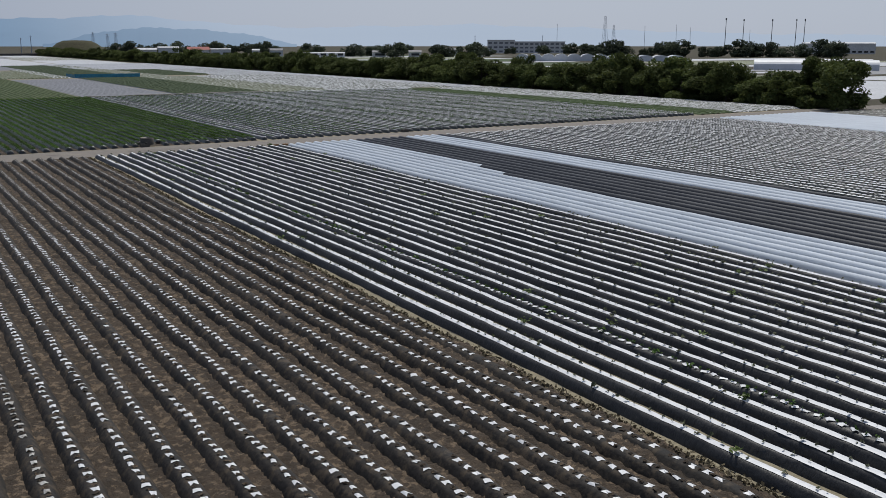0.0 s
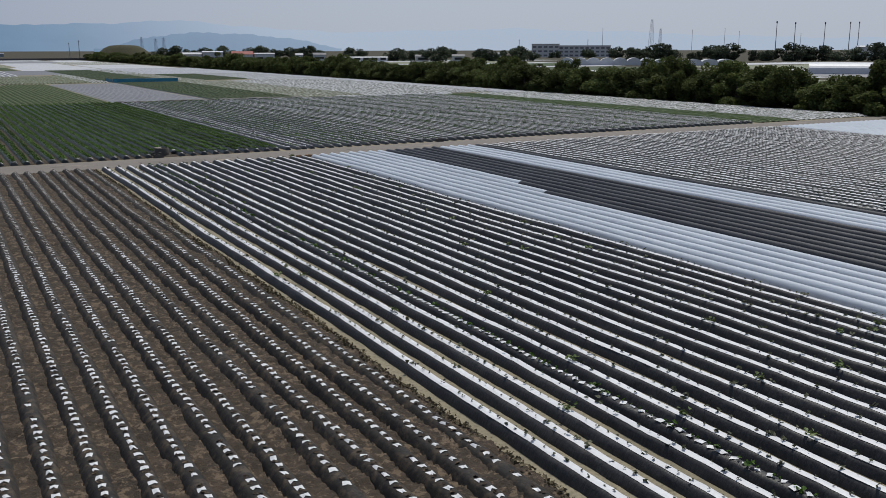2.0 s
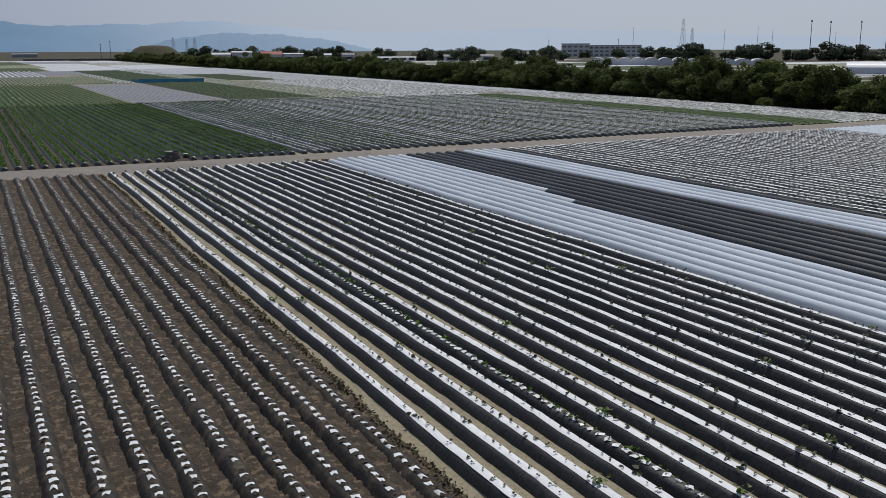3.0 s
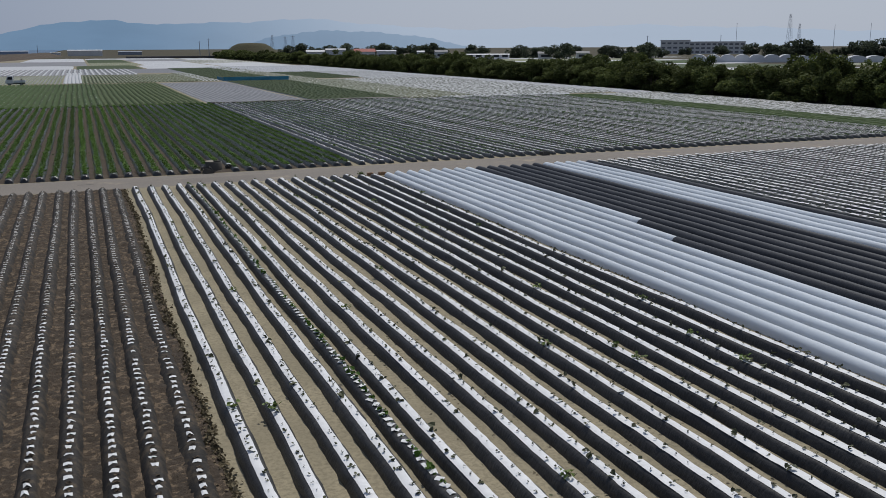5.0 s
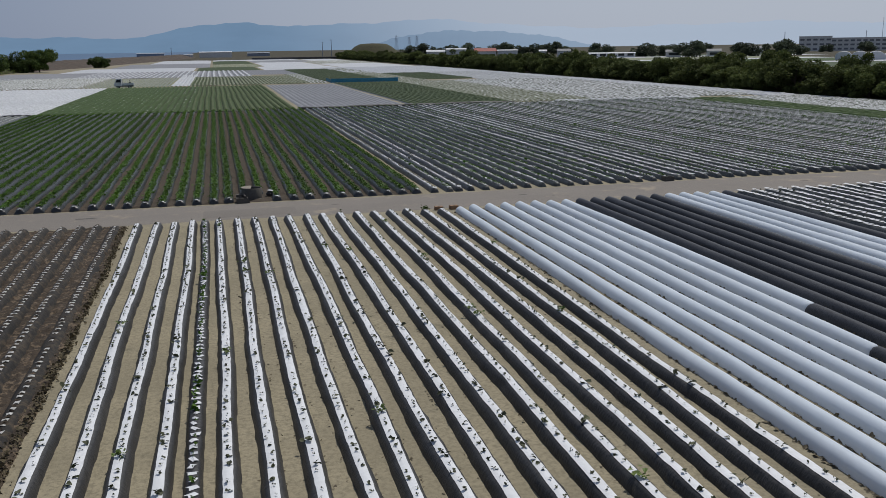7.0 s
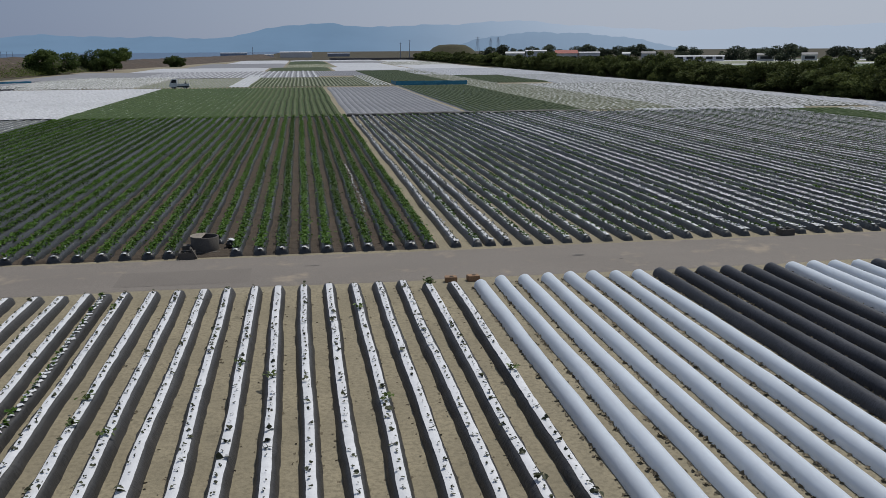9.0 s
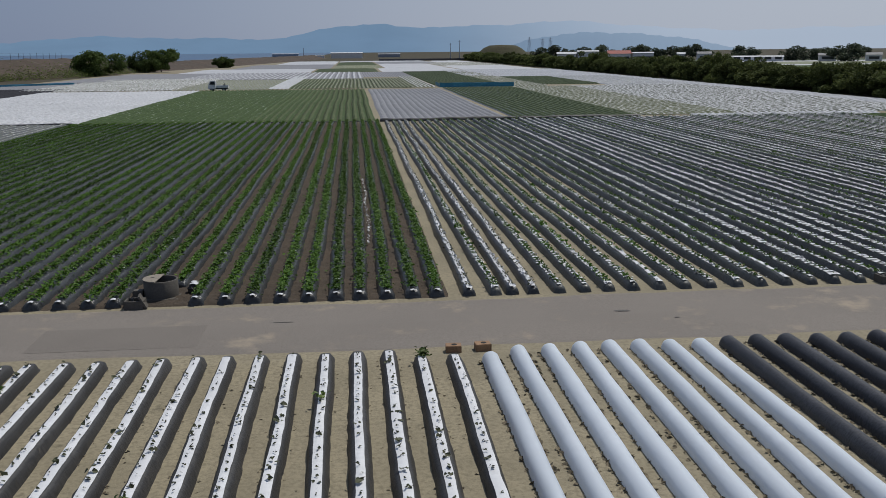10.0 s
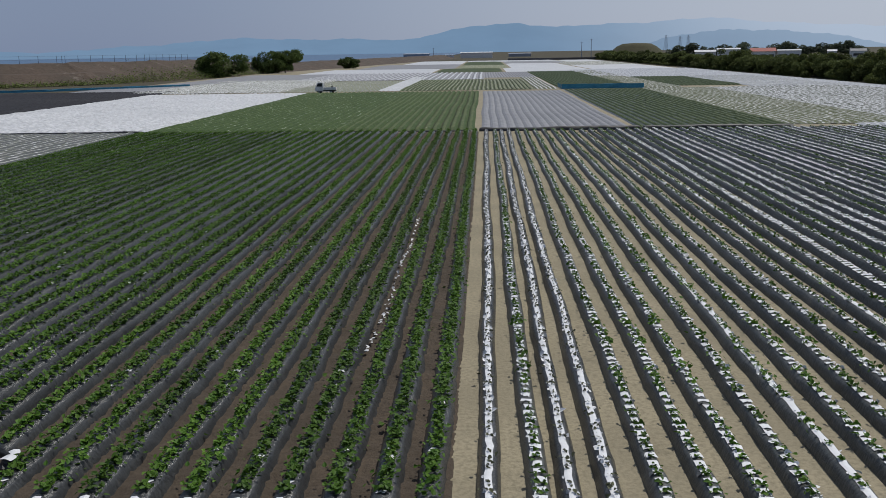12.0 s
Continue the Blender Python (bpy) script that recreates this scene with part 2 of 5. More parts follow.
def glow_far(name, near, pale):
    """Far hills: haze put into a glowing colour, fading into the sky eastwards."""
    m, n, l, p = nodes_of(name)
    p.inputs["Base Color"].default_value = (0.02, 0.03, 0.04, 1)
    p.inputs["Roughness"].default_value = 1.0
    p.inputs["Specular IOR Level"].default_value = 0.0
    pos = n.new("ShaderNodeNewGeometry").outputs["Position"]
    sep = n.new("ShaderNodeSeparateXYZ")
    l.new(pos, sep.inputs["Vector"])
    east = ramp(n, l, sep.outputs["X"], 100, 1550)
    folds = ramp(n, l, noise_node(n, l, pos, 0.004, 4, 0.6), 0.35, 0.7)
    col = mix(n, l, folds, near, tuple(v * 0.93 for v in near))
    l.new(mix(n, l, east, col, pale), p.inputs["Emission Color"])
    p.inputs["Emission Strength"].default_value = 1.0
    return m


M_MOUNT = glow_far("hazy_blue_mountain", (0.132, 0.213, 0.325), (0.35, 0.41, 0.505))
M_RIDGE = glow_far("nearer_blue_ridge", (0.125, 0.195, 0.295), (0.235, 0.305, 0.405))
# distance haze is put into this pale blue-grey base colour
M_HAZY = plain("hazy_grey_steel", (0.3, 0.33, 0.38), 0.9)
M_SEA = surface("sea_water", (0.05, 0.11, 0.2), (0.065, 0.125, 0.215), 0.01, 0.2, 0.5, 0.2, 0.1)

# ---- mesh helpers ----


def mesh_of(name, verts, faces, mats, index=None, smooth=False):
    me = bpy.data.meshes.new(name)
    me.from_pydata([tuple(v) for v in verts], [], [tuple(f) for f in faces])
    for m in mats if isinstance(mats, (list, tuple)) else [mats]:
        me.materials.append(m)
    if index is not None:
        me.polygons.foreach_set("material_index", np.asarray(index, np.int32))
    if smooth:
        me.polygons.foreach_set("use_smooth", np.ones(len(me.polygons), bool))
    me.update()
    return me


def piece(name, me, parent=None, label="", at=None):
    """One mesh object, top-level or under a thing."""
    ob = new(name, me)
    if parent:
        ob.parent = parent
    if at:
        ob.matrix_basis = at
    if label:
        ob["label"] = label
    return ob


def part(name, bm, material, parent=None, label="", smooth=False):
    me = bpy.data.meshes.new(name)
    bm.to_mesh(me)
    bm.free()
    me.materials.append(material)
    if smooth:
        me.polygons.foreach_set("use_smooth", np.ones(len(me.polygons), bool))
    return piece(name, me, parent, label)


def box(x0, x1, y0, y1, z0, z1, bevel=0.0, bm=None):
    b = bmesh.new()
    r = bmesh.ops.create_cube(b, size=1)
    bmesh.ops.scale(b, vec=(x1 - x0, y1 - y0, z1 - z0), verts=r["verts"])
    bmesh.ops.translate(b, vec=((x0 + x1) / 2, (y0 + y1) / 2, (z0 + z1) / 2), verts=r["verts"])
    if bevel:
        bmesh.ops.bevel(b, geom=b.edges[:], offset=bevel, segments=2, affect="EDGES")
    if bm is None:
        return b
    me = bpy.data.meshes.new("tmp")
    b.to_mesh(me)
    b.free()
    bm.from_mesh(me)
    bpy.data.meshes.remove(me)
    return bm


def rod(bm, a, b, r0, r1=None, seg=8):
    """A tapered rod from a to b, added to bm."""
    a, b = Vector(a), Vector(b)
    m = Matrix.Translation((a + b) / 2) @ (b - a).to_track_quat("Z", "Y").to_matrix().to_4x4()
    bmesh.ops.create_cone(bm, cap_ends=True, segments=seg, radius1=r0, radius2=r0 if r1 is None else r1, depth=(b - a).length, matrix=m)
    return bm


def empty(name, x=0, y=0, z=0, turn=0, **tags):
    ob = new(name)
    ob.empty_display_size = 0.3
    ob.matrix_basis = pose(x, y, z, 0, 0, turn)
    return tagged(ob, **tags)


def wave(seed, lengths=(23.0, 9.0, 3.7, 1.3), gains=(1.0, 0.7, 0.45, 0.3)):
    """A smooth irregular curve of y."""
    r = np.random.default_rng(seed)
    ph = r.uniform(0, 6.28, len(lengths))
    ln = np.array(lengths) * r.uniform(0.8, 1.25, len(lengths))
    return lambda y: sum(g * np.sin(np.asarray(y) * 6.2832 / s + p) for g, s, p in zip(gains, ln, ph))


def ridge(y0, y1, prof, step, seed, sway=0.02, swell=0.06, blunt=0.3, crumple=0.0):
    """A long bed with the given cross-section along y, round its own middle line, with blunt ends. Returns verts, faces and the
    curves of its middle and height."""
    r = np.random.default_rng(seed)
    ys = np.concatenate([[y0, y0 + blunt * 0.25, y0 + blunt], np.arange(y0 + blunt + step, y1 - blunt - step * 0.5, step), [y1 - blunt, y1 - blunt * 0.25, y1]])
    k = np.ones(len(ys))
    k[[0, -1]], k[[1, -2]] = 0.45, 0.86
    mid, tall = wave(seed, (31.0, 12.0, 5.0), (1.0, 0.55, 0.22)), wave(seed + 1000)
    cx, hz = sway * mid(ys), (1 + swell * tall(ys) * 0.5) * k
    u, z = np.array(prof).T
    wid = (1 + 0.05 * wave(seed + 2000)(ys)) * np.where(k < 1, 0.82 + 0.18 * k, 1)
    x = cx[:, None] + wid[:, None] * u[None]
    zz = hz[:, None] * z[None]
    if crumple:
        side = (z > 0.03) & (z < 0.92 * z.max())
        x = x + r.normal(0, crumple, x.shape) * side
        zz = zz + r.normal(0, crumple, zz.shape) * side
    yy = np.broadcast_to(ys[:, None], x.shape)
    verts = np.stack([x, yy, zz], -1).reshape(-1, 3)
    w = len(u)
    i = np.arange(len(ys) - 1)[:, None] * w + np.arange(w - 1)[None]
    faces = np.stack([i, i + 1, i + w + 1, i + w], -1).reshape(-1, 4)[:, ::-1].tolist()
    last = (len(ys) - 1) * w
    faces += [list(range(w)), list(range(last + w - 1, last - 1, -1))]
    return verts, faces, (lambda y: sway * mid(y)), (lambda y: 1 + swell * tall(y) * 0.5)


def strip(ys, mid, tall, top, half, seed, rag=0.004, lift=0.007):
    """A ribbon of film laid over a bed's crown; half may vary along it."""
    r = np.random.default_rng(seed)
    n = len(ys)
    cols = np.array([-1.0, -0.5, 0.0, 0.5, 1.0])
    half = np.broadcast_to(half, (n,))
    w = half[:, None] * cols[None] + r.normal(0, rag, (n, 1)) * np.abs(cols)[None]
    x = mid(ys)[:, None] + w
    z = tall(ys)[:, None] * (top - 0.018 * np.abs(cols[None]) ** 2 * (half[:, None] / 0.12)) + lift + np.abs(r.normal(0, 0.003, (n, 5)))
    verts = np.stack([x, np.broadcast_to(ys[:, None], x.shape), z], -1).reshape(-1, 3)
    i = np.arange(n - 1)[:, None] * 5 + np.arange(4)[None]
    faces = np.stack([i, i + 1, i + 6, i + 5], -1).reshape(-1, 4)[:, ::-1]
    return verts, faces


def dashes(spots, mid, tall, top, half, length, seed, tilt=0.25, waist=1.0):
    """Separate small sheets of film on a bed's crown, each a little crooked; waist under 1 draws their ends in."""
    r = np.random.default_rng(seed)
    n = len(spots)
    hw, hl = half * r.uniform(0.7, 1.2, n), length * r.uniform(0.35, 0.62, n)
    turn = r.normal(0, tilt, n)
    gx = np.array([-1, 0, 1, 1, 0, -1.0])
    gy = np.array([-1, -waist, -1, 1, waist, 1.0])
    lx = gx[None] * hw[:, None] + r.normal(0, 0.014, (n, 6))
    ly = gy[None] * hl[:, None] + r.normal(0, 0.014, (n, 6))
    c, s = np.cos(turn)[:, None], np.sin(turn)[:, None]
    x = mid(spots)[:, None] + lx * c - ly * s + r.normal(0, 0.012, (n, 1))
    y = spots[:, None] + lx * s + ly * c
    z = tall(spots)[:, None] * (top - 0.018 * np.abs(gx)[None]) + 0.014 + np.abs(r.normal(0, 0.007, (n, 6)))
    verts = np.stack([x, y, z], -1).reshape(-1, 3)
    b = np.arange(n)[:, None] * 6
    faces = np.concatenate([b + np.array([[0, 1, 4, 5]]), b + np.array([[1, 2, 3, 4]])])
    return verts, faces


def leaves(c, size, seed, flat=0.6):
    """Folded heart-shaped leaves at the points c; flat: how much they face upwards."""
    r = np.random.default_rng(seed)
    n = len(c)
    size = np.broadcast_to(size, (n,))[:, None]
    up = r.normal(0, 1, (n, 3)) * (1 - flat)
    up[:, 2] = np.abs(up[:, 2]) + flat
    up /= np.linalg.norm(up, axis=1, keepdims=True)
    a = r.normal(0, 1, (n, 3))
    a -= up * (a * up).sum(1, keepdims=True)
    a /= np.linalg.norm(a, axis=1, keepdims=True)
    s = np.cross(up, a)
    fold = 0.22
    pts = [c - a * size, c - a * size * 0.45 + s * size * 0.85 + up * size * fold, c + a * size * 0.35 + s * size * 0.6 + up * size * fold * 0.6,
           c + a * size * 1.15 - up * size * 0.15, c + a * size * 0.35 - s * size * 0.6 + up * size * fold * 0.6, c - a * size * 0.45 - s * size * 0.85 + up * size * fold]
    verts = np.stack(pts, 1).reshape(-1, 3)
    b = np.arange(n)[:, None] * 6
    faces = np.concatenate([b + np.array([[0, 3, 2, 1]]), b + np.array([[0, 5, 4, 3]])])
    return verts, faces


def rough_sheet(x0, x1, y0, y1, res, amp, seed, z=0.0, ruts=0.0, spacing=0.9, phase=0.0):
    """Cloddy earth: a fine sheet with bumps of several sizes."""
    r = np.random.default_rng(seed)
    nx, ny = int((x1 - x0) / res) + 1, int((y1 - y0) / res) + 1
    h = np.zeros((ny, nx))
    for cell, g in ((1.6, 0.5), (0.5, 0.8), (0.0, 0.6)):
        if cell:
            k = max(1, int(cell / res))
            base = r.normal(0, 1, (ny // k + 3, nx // k + 3))
            iy, ix = np.arange(ny) / k, np.arange(nx) / k
            fy, fx = (iy % 1)[:, None], (ix % 1)[None]
            fy, fx = fy * fy * (3 - 2 * fy), fx * fx * (3 - 2 * fx)
            jy, jx = iy.astype(int)[:, None], ix.astype(int)[None]
            h += g * ((base[jy, jx] * (1 - fx) + base[jy, jx + 1] * fx) * (1 - fy) + (base[jy + 1, jx] * (1 - fx) + base[jy + 1, jx + 1] * fx) * fy)
        else:
            h += g * r.normal(0, 1, (ny, nx))
    xs, ys = np.linspace(x0, x1, nx), np.linspace(y0, y1, ny)
    zz = np.maximum(z + amp * h, 0.007)
    if ruts:
        zz = zz + ruts * np.cos((xs - phase) / spacing * 6.2832)[None]
    zz[0], zz[-1], zz[:, 0], zz[:, -1] = -0.02, -0.02, -0.02, -0.02
    verts = np.stack([np.broadcast_to(xs[None], zz.shape), np.broadcast_to(ys[:, None], zz.shape), zz], -1).reshape(-1, 3)
    i = np.arange(ny - 1)[:, None] * nx + np.arange(nx - 1)[None]
    faces = np.stack([i, i + 1, i + nx + 1, i + nx], -1).reshape(-1, 4)
    return verts, faces


# ---- ground, road ----
ROAD_S, ROAD_N = 74.35, 78.75
g = bmesh.new()
bmesh.ops.create_grid(g, x_segments=60, y_segments=60, size=4600)
ground = part("ground", g, M_GRASS)
tagged(ground, "flat open ground of dry grass and soil", "ground", kind="structure")
ground.location.z = -0.03

farm = part("farm_soil", box(-60, 105, -60, 760, -0.5, 0.0), M_SAND)
tagged(farm, "sandy grey-brown soil between the beds", "soil", kind="structure")
rs = np.linspace(-150, 160, 260)
wob = wave(5, (40, 13, 5, 2))
edge_s, edge_n = ROAD_S + 0.09 * wob(rs), ROAD_N + 0.08 * wob(rs + 300)
cross = [(-0.03, 0.0), (0.0, 0.012), (0.5, 0.035), (1.0, 0.012), (1.03, 0.0)]
rv, rf = [], []
for x, a, b in zip(rs, edge_s, edge_n):
    rv += [(x, a + (b - a) * k, z) for k, z in cross]
for i in range(len(rs) - 1):
    for j in range(4):
        q = i * 5 + j
        rf.append((q, q + 5, q + 6, q + 1))
road = piece("road", mesh_of("road", rv, rf, M_ROAD))
tagged(road, "narrow worn pale asphalt farm road with sandy verges", "road", kind="structure")


def road_stain(x, y, rx, ry, seed):
    r = np.random.default_rng(seed)
    a = np.linspace(0, 6.2832, 24, endpoint=False)
    k = 1 + r.normal(0, 0.12, 24)
    v = [(x + rx * math.cos(t) * q, y + ry * math.sin(t) * q, 0.041) for t, q in zip(a, k)] + [(x, y, 0.044)]
    f = [(i, (i + 1) % 24, 24) for i in range(24)]
    ob = piece("road_patch", mesh_of("road_patch", v, f, M_PATCH))
    tagged(ob, "dark flat asphalt repair patch on the farm road", "road patch", "road patches", "structure")


for k, (x, y, a, b) in enumerate(((33.68, 76.83, 0.26, 0.1), (35.1, 75.95, 0.08, 0.04), (23.4, 76.9, 0.3, 0.035), (51.0, 76.4, 0.3, 0.1), (11.0, 76.6, 0.5, 0.12))):
    road_stain(x, y, a, b, 40 + k)

# a wide, long repair, only a little darker than the road
v, f = rough_sheet(16.6, 21.2, 74.9, 76.9, 0.2, 0.0, 55)
v[:, 2] = 0.039 - 0.023 * np.abs((v[:, 1] - ROAD_S) / (ROAD_N - ROAD_S) - 0.5) * 2
M_REPAIR = surface("old_asphalt_repair", (0.173, 0.153, 0.133), (0.158, 0.14, 0.122), 0.4, 30, 0.9, 0.25, 0.008)
tagged(piece("road_patch", mesh_of("road_patch", v, f, M_REPAIR)), "long faint asphalt repair on the farm road", "road patch", "road patches", "structure")

# cloddy brown earth under the southern dotted beds and the leafy beds
v, f = rough_sheet(-4.2, 13.2, 4, 73.9, 0.085, 0.03, 3, 0.055)
tagged(piece("brown_earth", mesh_of("brown_earth", v, f, M_SOIL, smooth=True)), "rough dark brown clods of earth between beds", "soil", kind="structure")
v, f = rough_sheet(-6.0, 28.62, 79.15, 154, 0.12, 0.03, 4, 0.045)
tagged(piece("tilled_earth", mesh_of("tilled_earth", v, f, M_TILLED, smooth=True)), "brown tilled earth between leafy beds", "soil", kind="structure")
v, f = rough_sheet(13.3, 44.3, 6, 73.8, 0.25, 0.006, 6, 0.012)
tagged(piece("damp_sand", mesh_of("damp_sand", v, f, M_SAND, smooth=True)), "smooth damp sandy soil in the furrows", "soil", kind="structure")

# ---- beds south of the road ----
PROF_LOW = [(-0.27, -0.01), (-0.235, 0.06), (-0.165, 0.18), (-0.11, 0.235), (0, 0.25), (0.11, 0.235), (0.165, 0.18), (0.235, 0.06), (0.27, -0.01)]
PROF_BED = [(-0.265, -0.01), (-0.235, 0.06), (-0.18, 0.2), (-0.12, 0.262), (0, 0.28), (0.12, 0.262), (0.18, 0.2), (0.235, 0.06), (0.265, -0.01)]
ARC = [(-0.24 * math.cos(a) * (1.0 if 0 < k < 12 else 1.03), 0.33 * math.sin(a) ** 0.8 if 0 < k < 12 else -0.01) for k, a in enumerate(np.linspace(0, math.pi, 13))]
SOUTH = -8.0


def seedlings(mid, tall, y0, y1, seed, gap=0.36, top=0.28, n_leaf=4, size=0.034, skip=0.08):
    r = np.random.default_rng(seed)
    ys = np.arange(y0 + 0.3, y1 - 0.3, gap)
    ys = ys[r.random(len(ys)) > skip] + 0
    ys = ys + r.normal(0, 0.04, len(ys))
    vigour = np.clip(r.lognormal(-0.1, 0.45, len(ys)), 0.4, 2.2)
    c = np.repeat(np.stack([mid(ys) + r.normal(0, 0.02, len(ys)), ys, tall(ys) * top + 0.045], -1), n_leaf, 0)
    s = np.repeat(vigour, n_leaf)
    c = c + r.normal(0, 1, c.shape) * np.array([0.024, 0.022, 0.02]) * s[:, None]
    return leaves(c, size * s * r.uniform(0.7, 1.2, len(s)), seed + 1, 0.5), ys


SQUARES = [mesh_of("film_square", *dashes(np.zeros(1), lambda y: 0 * y, lambda y: 1 + 0 * y, 0.0, 0.07, 0.165, 6000 + k, 0.1, 0.6), M_WHITE) for k in range(12)]


def dotted_bed(x, y0, y1, seed, ref, low=1.0):
    """A dusty black bed with small squares of white film along its crown."""
    v, f, mid, tall = ridge(y0, y1, [(a, b * low) for a, b in PROF_LOW], 0.33, seed, 0.014, 0.06, 0.3, 0.006)
    bed = empty("dotted_bed", x, 0, 0, label="dusty black film bed with white film squares on brown earth", category="crop bed", group="dotted beds south of the road")
    piece("mulch_film", mesh_of("mulch_film", v, f, M_DUSTY, smooth=True), bed, "dusty black plastic film")
    r = np.random.default_rng(seed + 5)
    spots = np.arange(y0 + 0.4, y1 - 0.3, 0.36) + r.normal(0, 0.03, len(np.arange(y0 + 0.4, y1 - 0.3, 0.36)))
    spots = spots[r.random(len(spots)) > 0.04]
    near = (spots < 46) & (spots > 9) & (ref < 14)
    for q in spots[near]:
        ob = piece("film_square", SQUARES[r.integers(12)], bed)
        ob.matrix_basis = pose(mid(q) + r.normal(0, 0.012), q, tall(q) * 0.25 * low, r.normal(0, 3), r.normal(0, 3), r.normal(0, 7))
    v, f = dashes(spots[~near], mid, tall, 0.255 * low, 0.07, 0.16, seed + 9, 0.1, 0.6)
    # squares away from the near beds take the duller, blotchier film
    squares = piece("film_squares", mesh_of("film_squares", v, f, M_DULL), bed, "small white film squares")
    squares["kind"] = "stuff"
    # earth heaped over the cuttings between the squares
    c = np.repeat(np.stack([mid(spots) + 0.0, spots + 0.18, tall(spots) * 0.25 * low + 0.005], -1), 3, 0) + r.normal(0, 0.025, (len(spots) * 3, 3)) * (1, 1, 0.2)
    v, f = leaves(c, 0.05, seed + 11, 0.8)
    clods = piece("cuttings", mesh_of("cuttings", v, f, M_SOIL), bed, "earth-covered cuttings")
    clods["kind"] = "stuff"
    return bed


DOTTED_X = [12.68, 11.88, 11.17, 10.36, 9.6, 8.73, 8.01, 7.18, 6.38, 5.56, 4.77, 3.91, 3.14, 2.29] + [1.48 - 0.81 * k for k in range(7)]
for k, x in enumerate(DOTTED_X):
    dotted_bed(x, SOUTH if k > 6 else 2.0, 73.75, 100 + 13 * k, k, 0.62 if k == 0 else 0.95)

# weedy edge of the dotted field beside the sand path
r = np.random.default_rng(77)
n = 5200
c = np.stack([13.12 + r.normal(0, 0.07, n) + 0.05 * wave(9)(np.linspace(8, 73.5, n)), np.linspace(8, 73.5, n), np.abs(r.normal(0.03, 0.035, n)) + 0.02], -1)
v, f = leaves(c, r.uniform(0.025, 0.06, n), 78, 0.3)
M_WEED = leafy("withered_weeds", (0.1, 0.082, 0.05), (0.18, 0.145, 0.085), 0.8, 0.1)
tagged(piece("weeds", mesh_of("weeds", v, f, M_WEED)), "low withered weeds along the field edge", "weeds", kind="stuff")

def green_plant_mesh(seed):
    r = np.random.default_rng(seed)
    c = r.normal(0, 1, (15, 3)) * (0.075, 0.075, 0.03) + (0, 0, 0.06)
    v, f = leaves(c, r.uniform(0.04, 0.065, 15), seed + 1, 0.5)
    return mesh_of("green_plant", v, f, M_YOUNG)


GREENS = [green_plant_mesh(6100 + k) for k in range(6)]
WHITE_X = [13.72, 14.54, 15.35, 16.16, 16.76, 17.39, 18.2, 19.02, 19.83, 20.65, 21.46, 22.28, 23.1, 23.93, 24.76, 25.58, 26.4, 27.22, 28.04]


def white_bed(x, y0, y1, seed, torn=False):
    """A black film bed with a white ribbon along its crown and a row of cuttings."""
    v, f, mid, tall = ridge(y0, y1, [(a * 0.9, b * 0.95) for a, b in PROF_BED] if not torn else [(a * 0.76, b * 0.9) for a, b in PROF_BED], 0.34, seed, 0.03, 0.09, 0.28, 0.011)
    label = "black film bed with a white ribbon and wilted seedlings" if not torn else "black film bed with torn white film and leafy plants"
    bed = empty("striped_bed", x, 0, 0, label=label, category="crop bed", group="striped beds south of the road")
    piece("mulch_film", mesh_of("mulch_film", v, f, M_BLACK, smooth=True), bed, "wrinkled black plastic film")
    r = np.random.default_rng(seed + 5)
    if torn:
        spots = np.arange(y0 + 0.3, y1 - 0.3, 0.3)
        v, f = dashes(spots, mid, tall, 0.26, 0.075, 0.17, seed + 9, 0.7)
        scraps = piece("white_ribbon", mesh_of("white_ribbon", v, f, M_WHITE), bed, "torn crumpled white film")
        scraps["kind"] = "stuff"
        (v, f), _ = seedlings(mid, tall, y0, y1, seed + 21, 0.26, 0.27, 6, 0.036)
        p = piece("plants", mesh_of("plants", v, f, M_LEAF), bed, "small leafy plants")
    else:
        ys = np.arange(y0 + 0.12, y1 - 0.1, 0.22)
        half = 0.098 + 0.006 * wave(seed + 31)(ys)
        v, f = strip(ys, mid, tall, 0.268, half, seed + 9)
        piece("white_ribbon", mesh_of("white_ribbon", v, f, M_WHITE, smooth=True), bed, "white plastic ribbon")
        (v, f), at = seedlings(mid, tall, y0, y1, seed + 21, top=0.266)
        p = piece("plants", mesh_of("plants", v, f, M_SEED), bed, "wilted dark seedlings")
        # a few cuttings have taken and are bright green
        few = at[r.random(len(at)) < 0.013]
        for q in few:
            ob = piece("green_plant", GREENS[r.integers(6)], bed)
            ob.matrix_basis = pose(float(mid(q)), q, float(tall(q)) * 0.266 + 0.02, 0, 0, r.uniform(0, 360))
    p["kind"] = "stuff"
    if x > 17.5:
        # ragged earth thrown against the foot of the film
        n = 260
        c = np.stack([r.choice([-1, 1], n) * (0.225 + np.abs(r.normal(0, 0.04, n))), r.uniform(y0, y1, n), r.uniform(0.004, 0.022, n)], -1)
        v, f = leaves(c, r.uniform(0.02, 0.05, n), seed + 41, 0.7)
        e = piece("earth_skirt", mesh_of("earth_skirt", v, f, M_SKIRT), bed, "clods of earth along the foot")
        e["kind"] = "stuff"
    return bed


for k, x in enumerate(WHITE_X):
    white_bed(x, 4.0, 73.5 if k < 17 else 73.0, 400 + 17 * k, torn=k == 4)


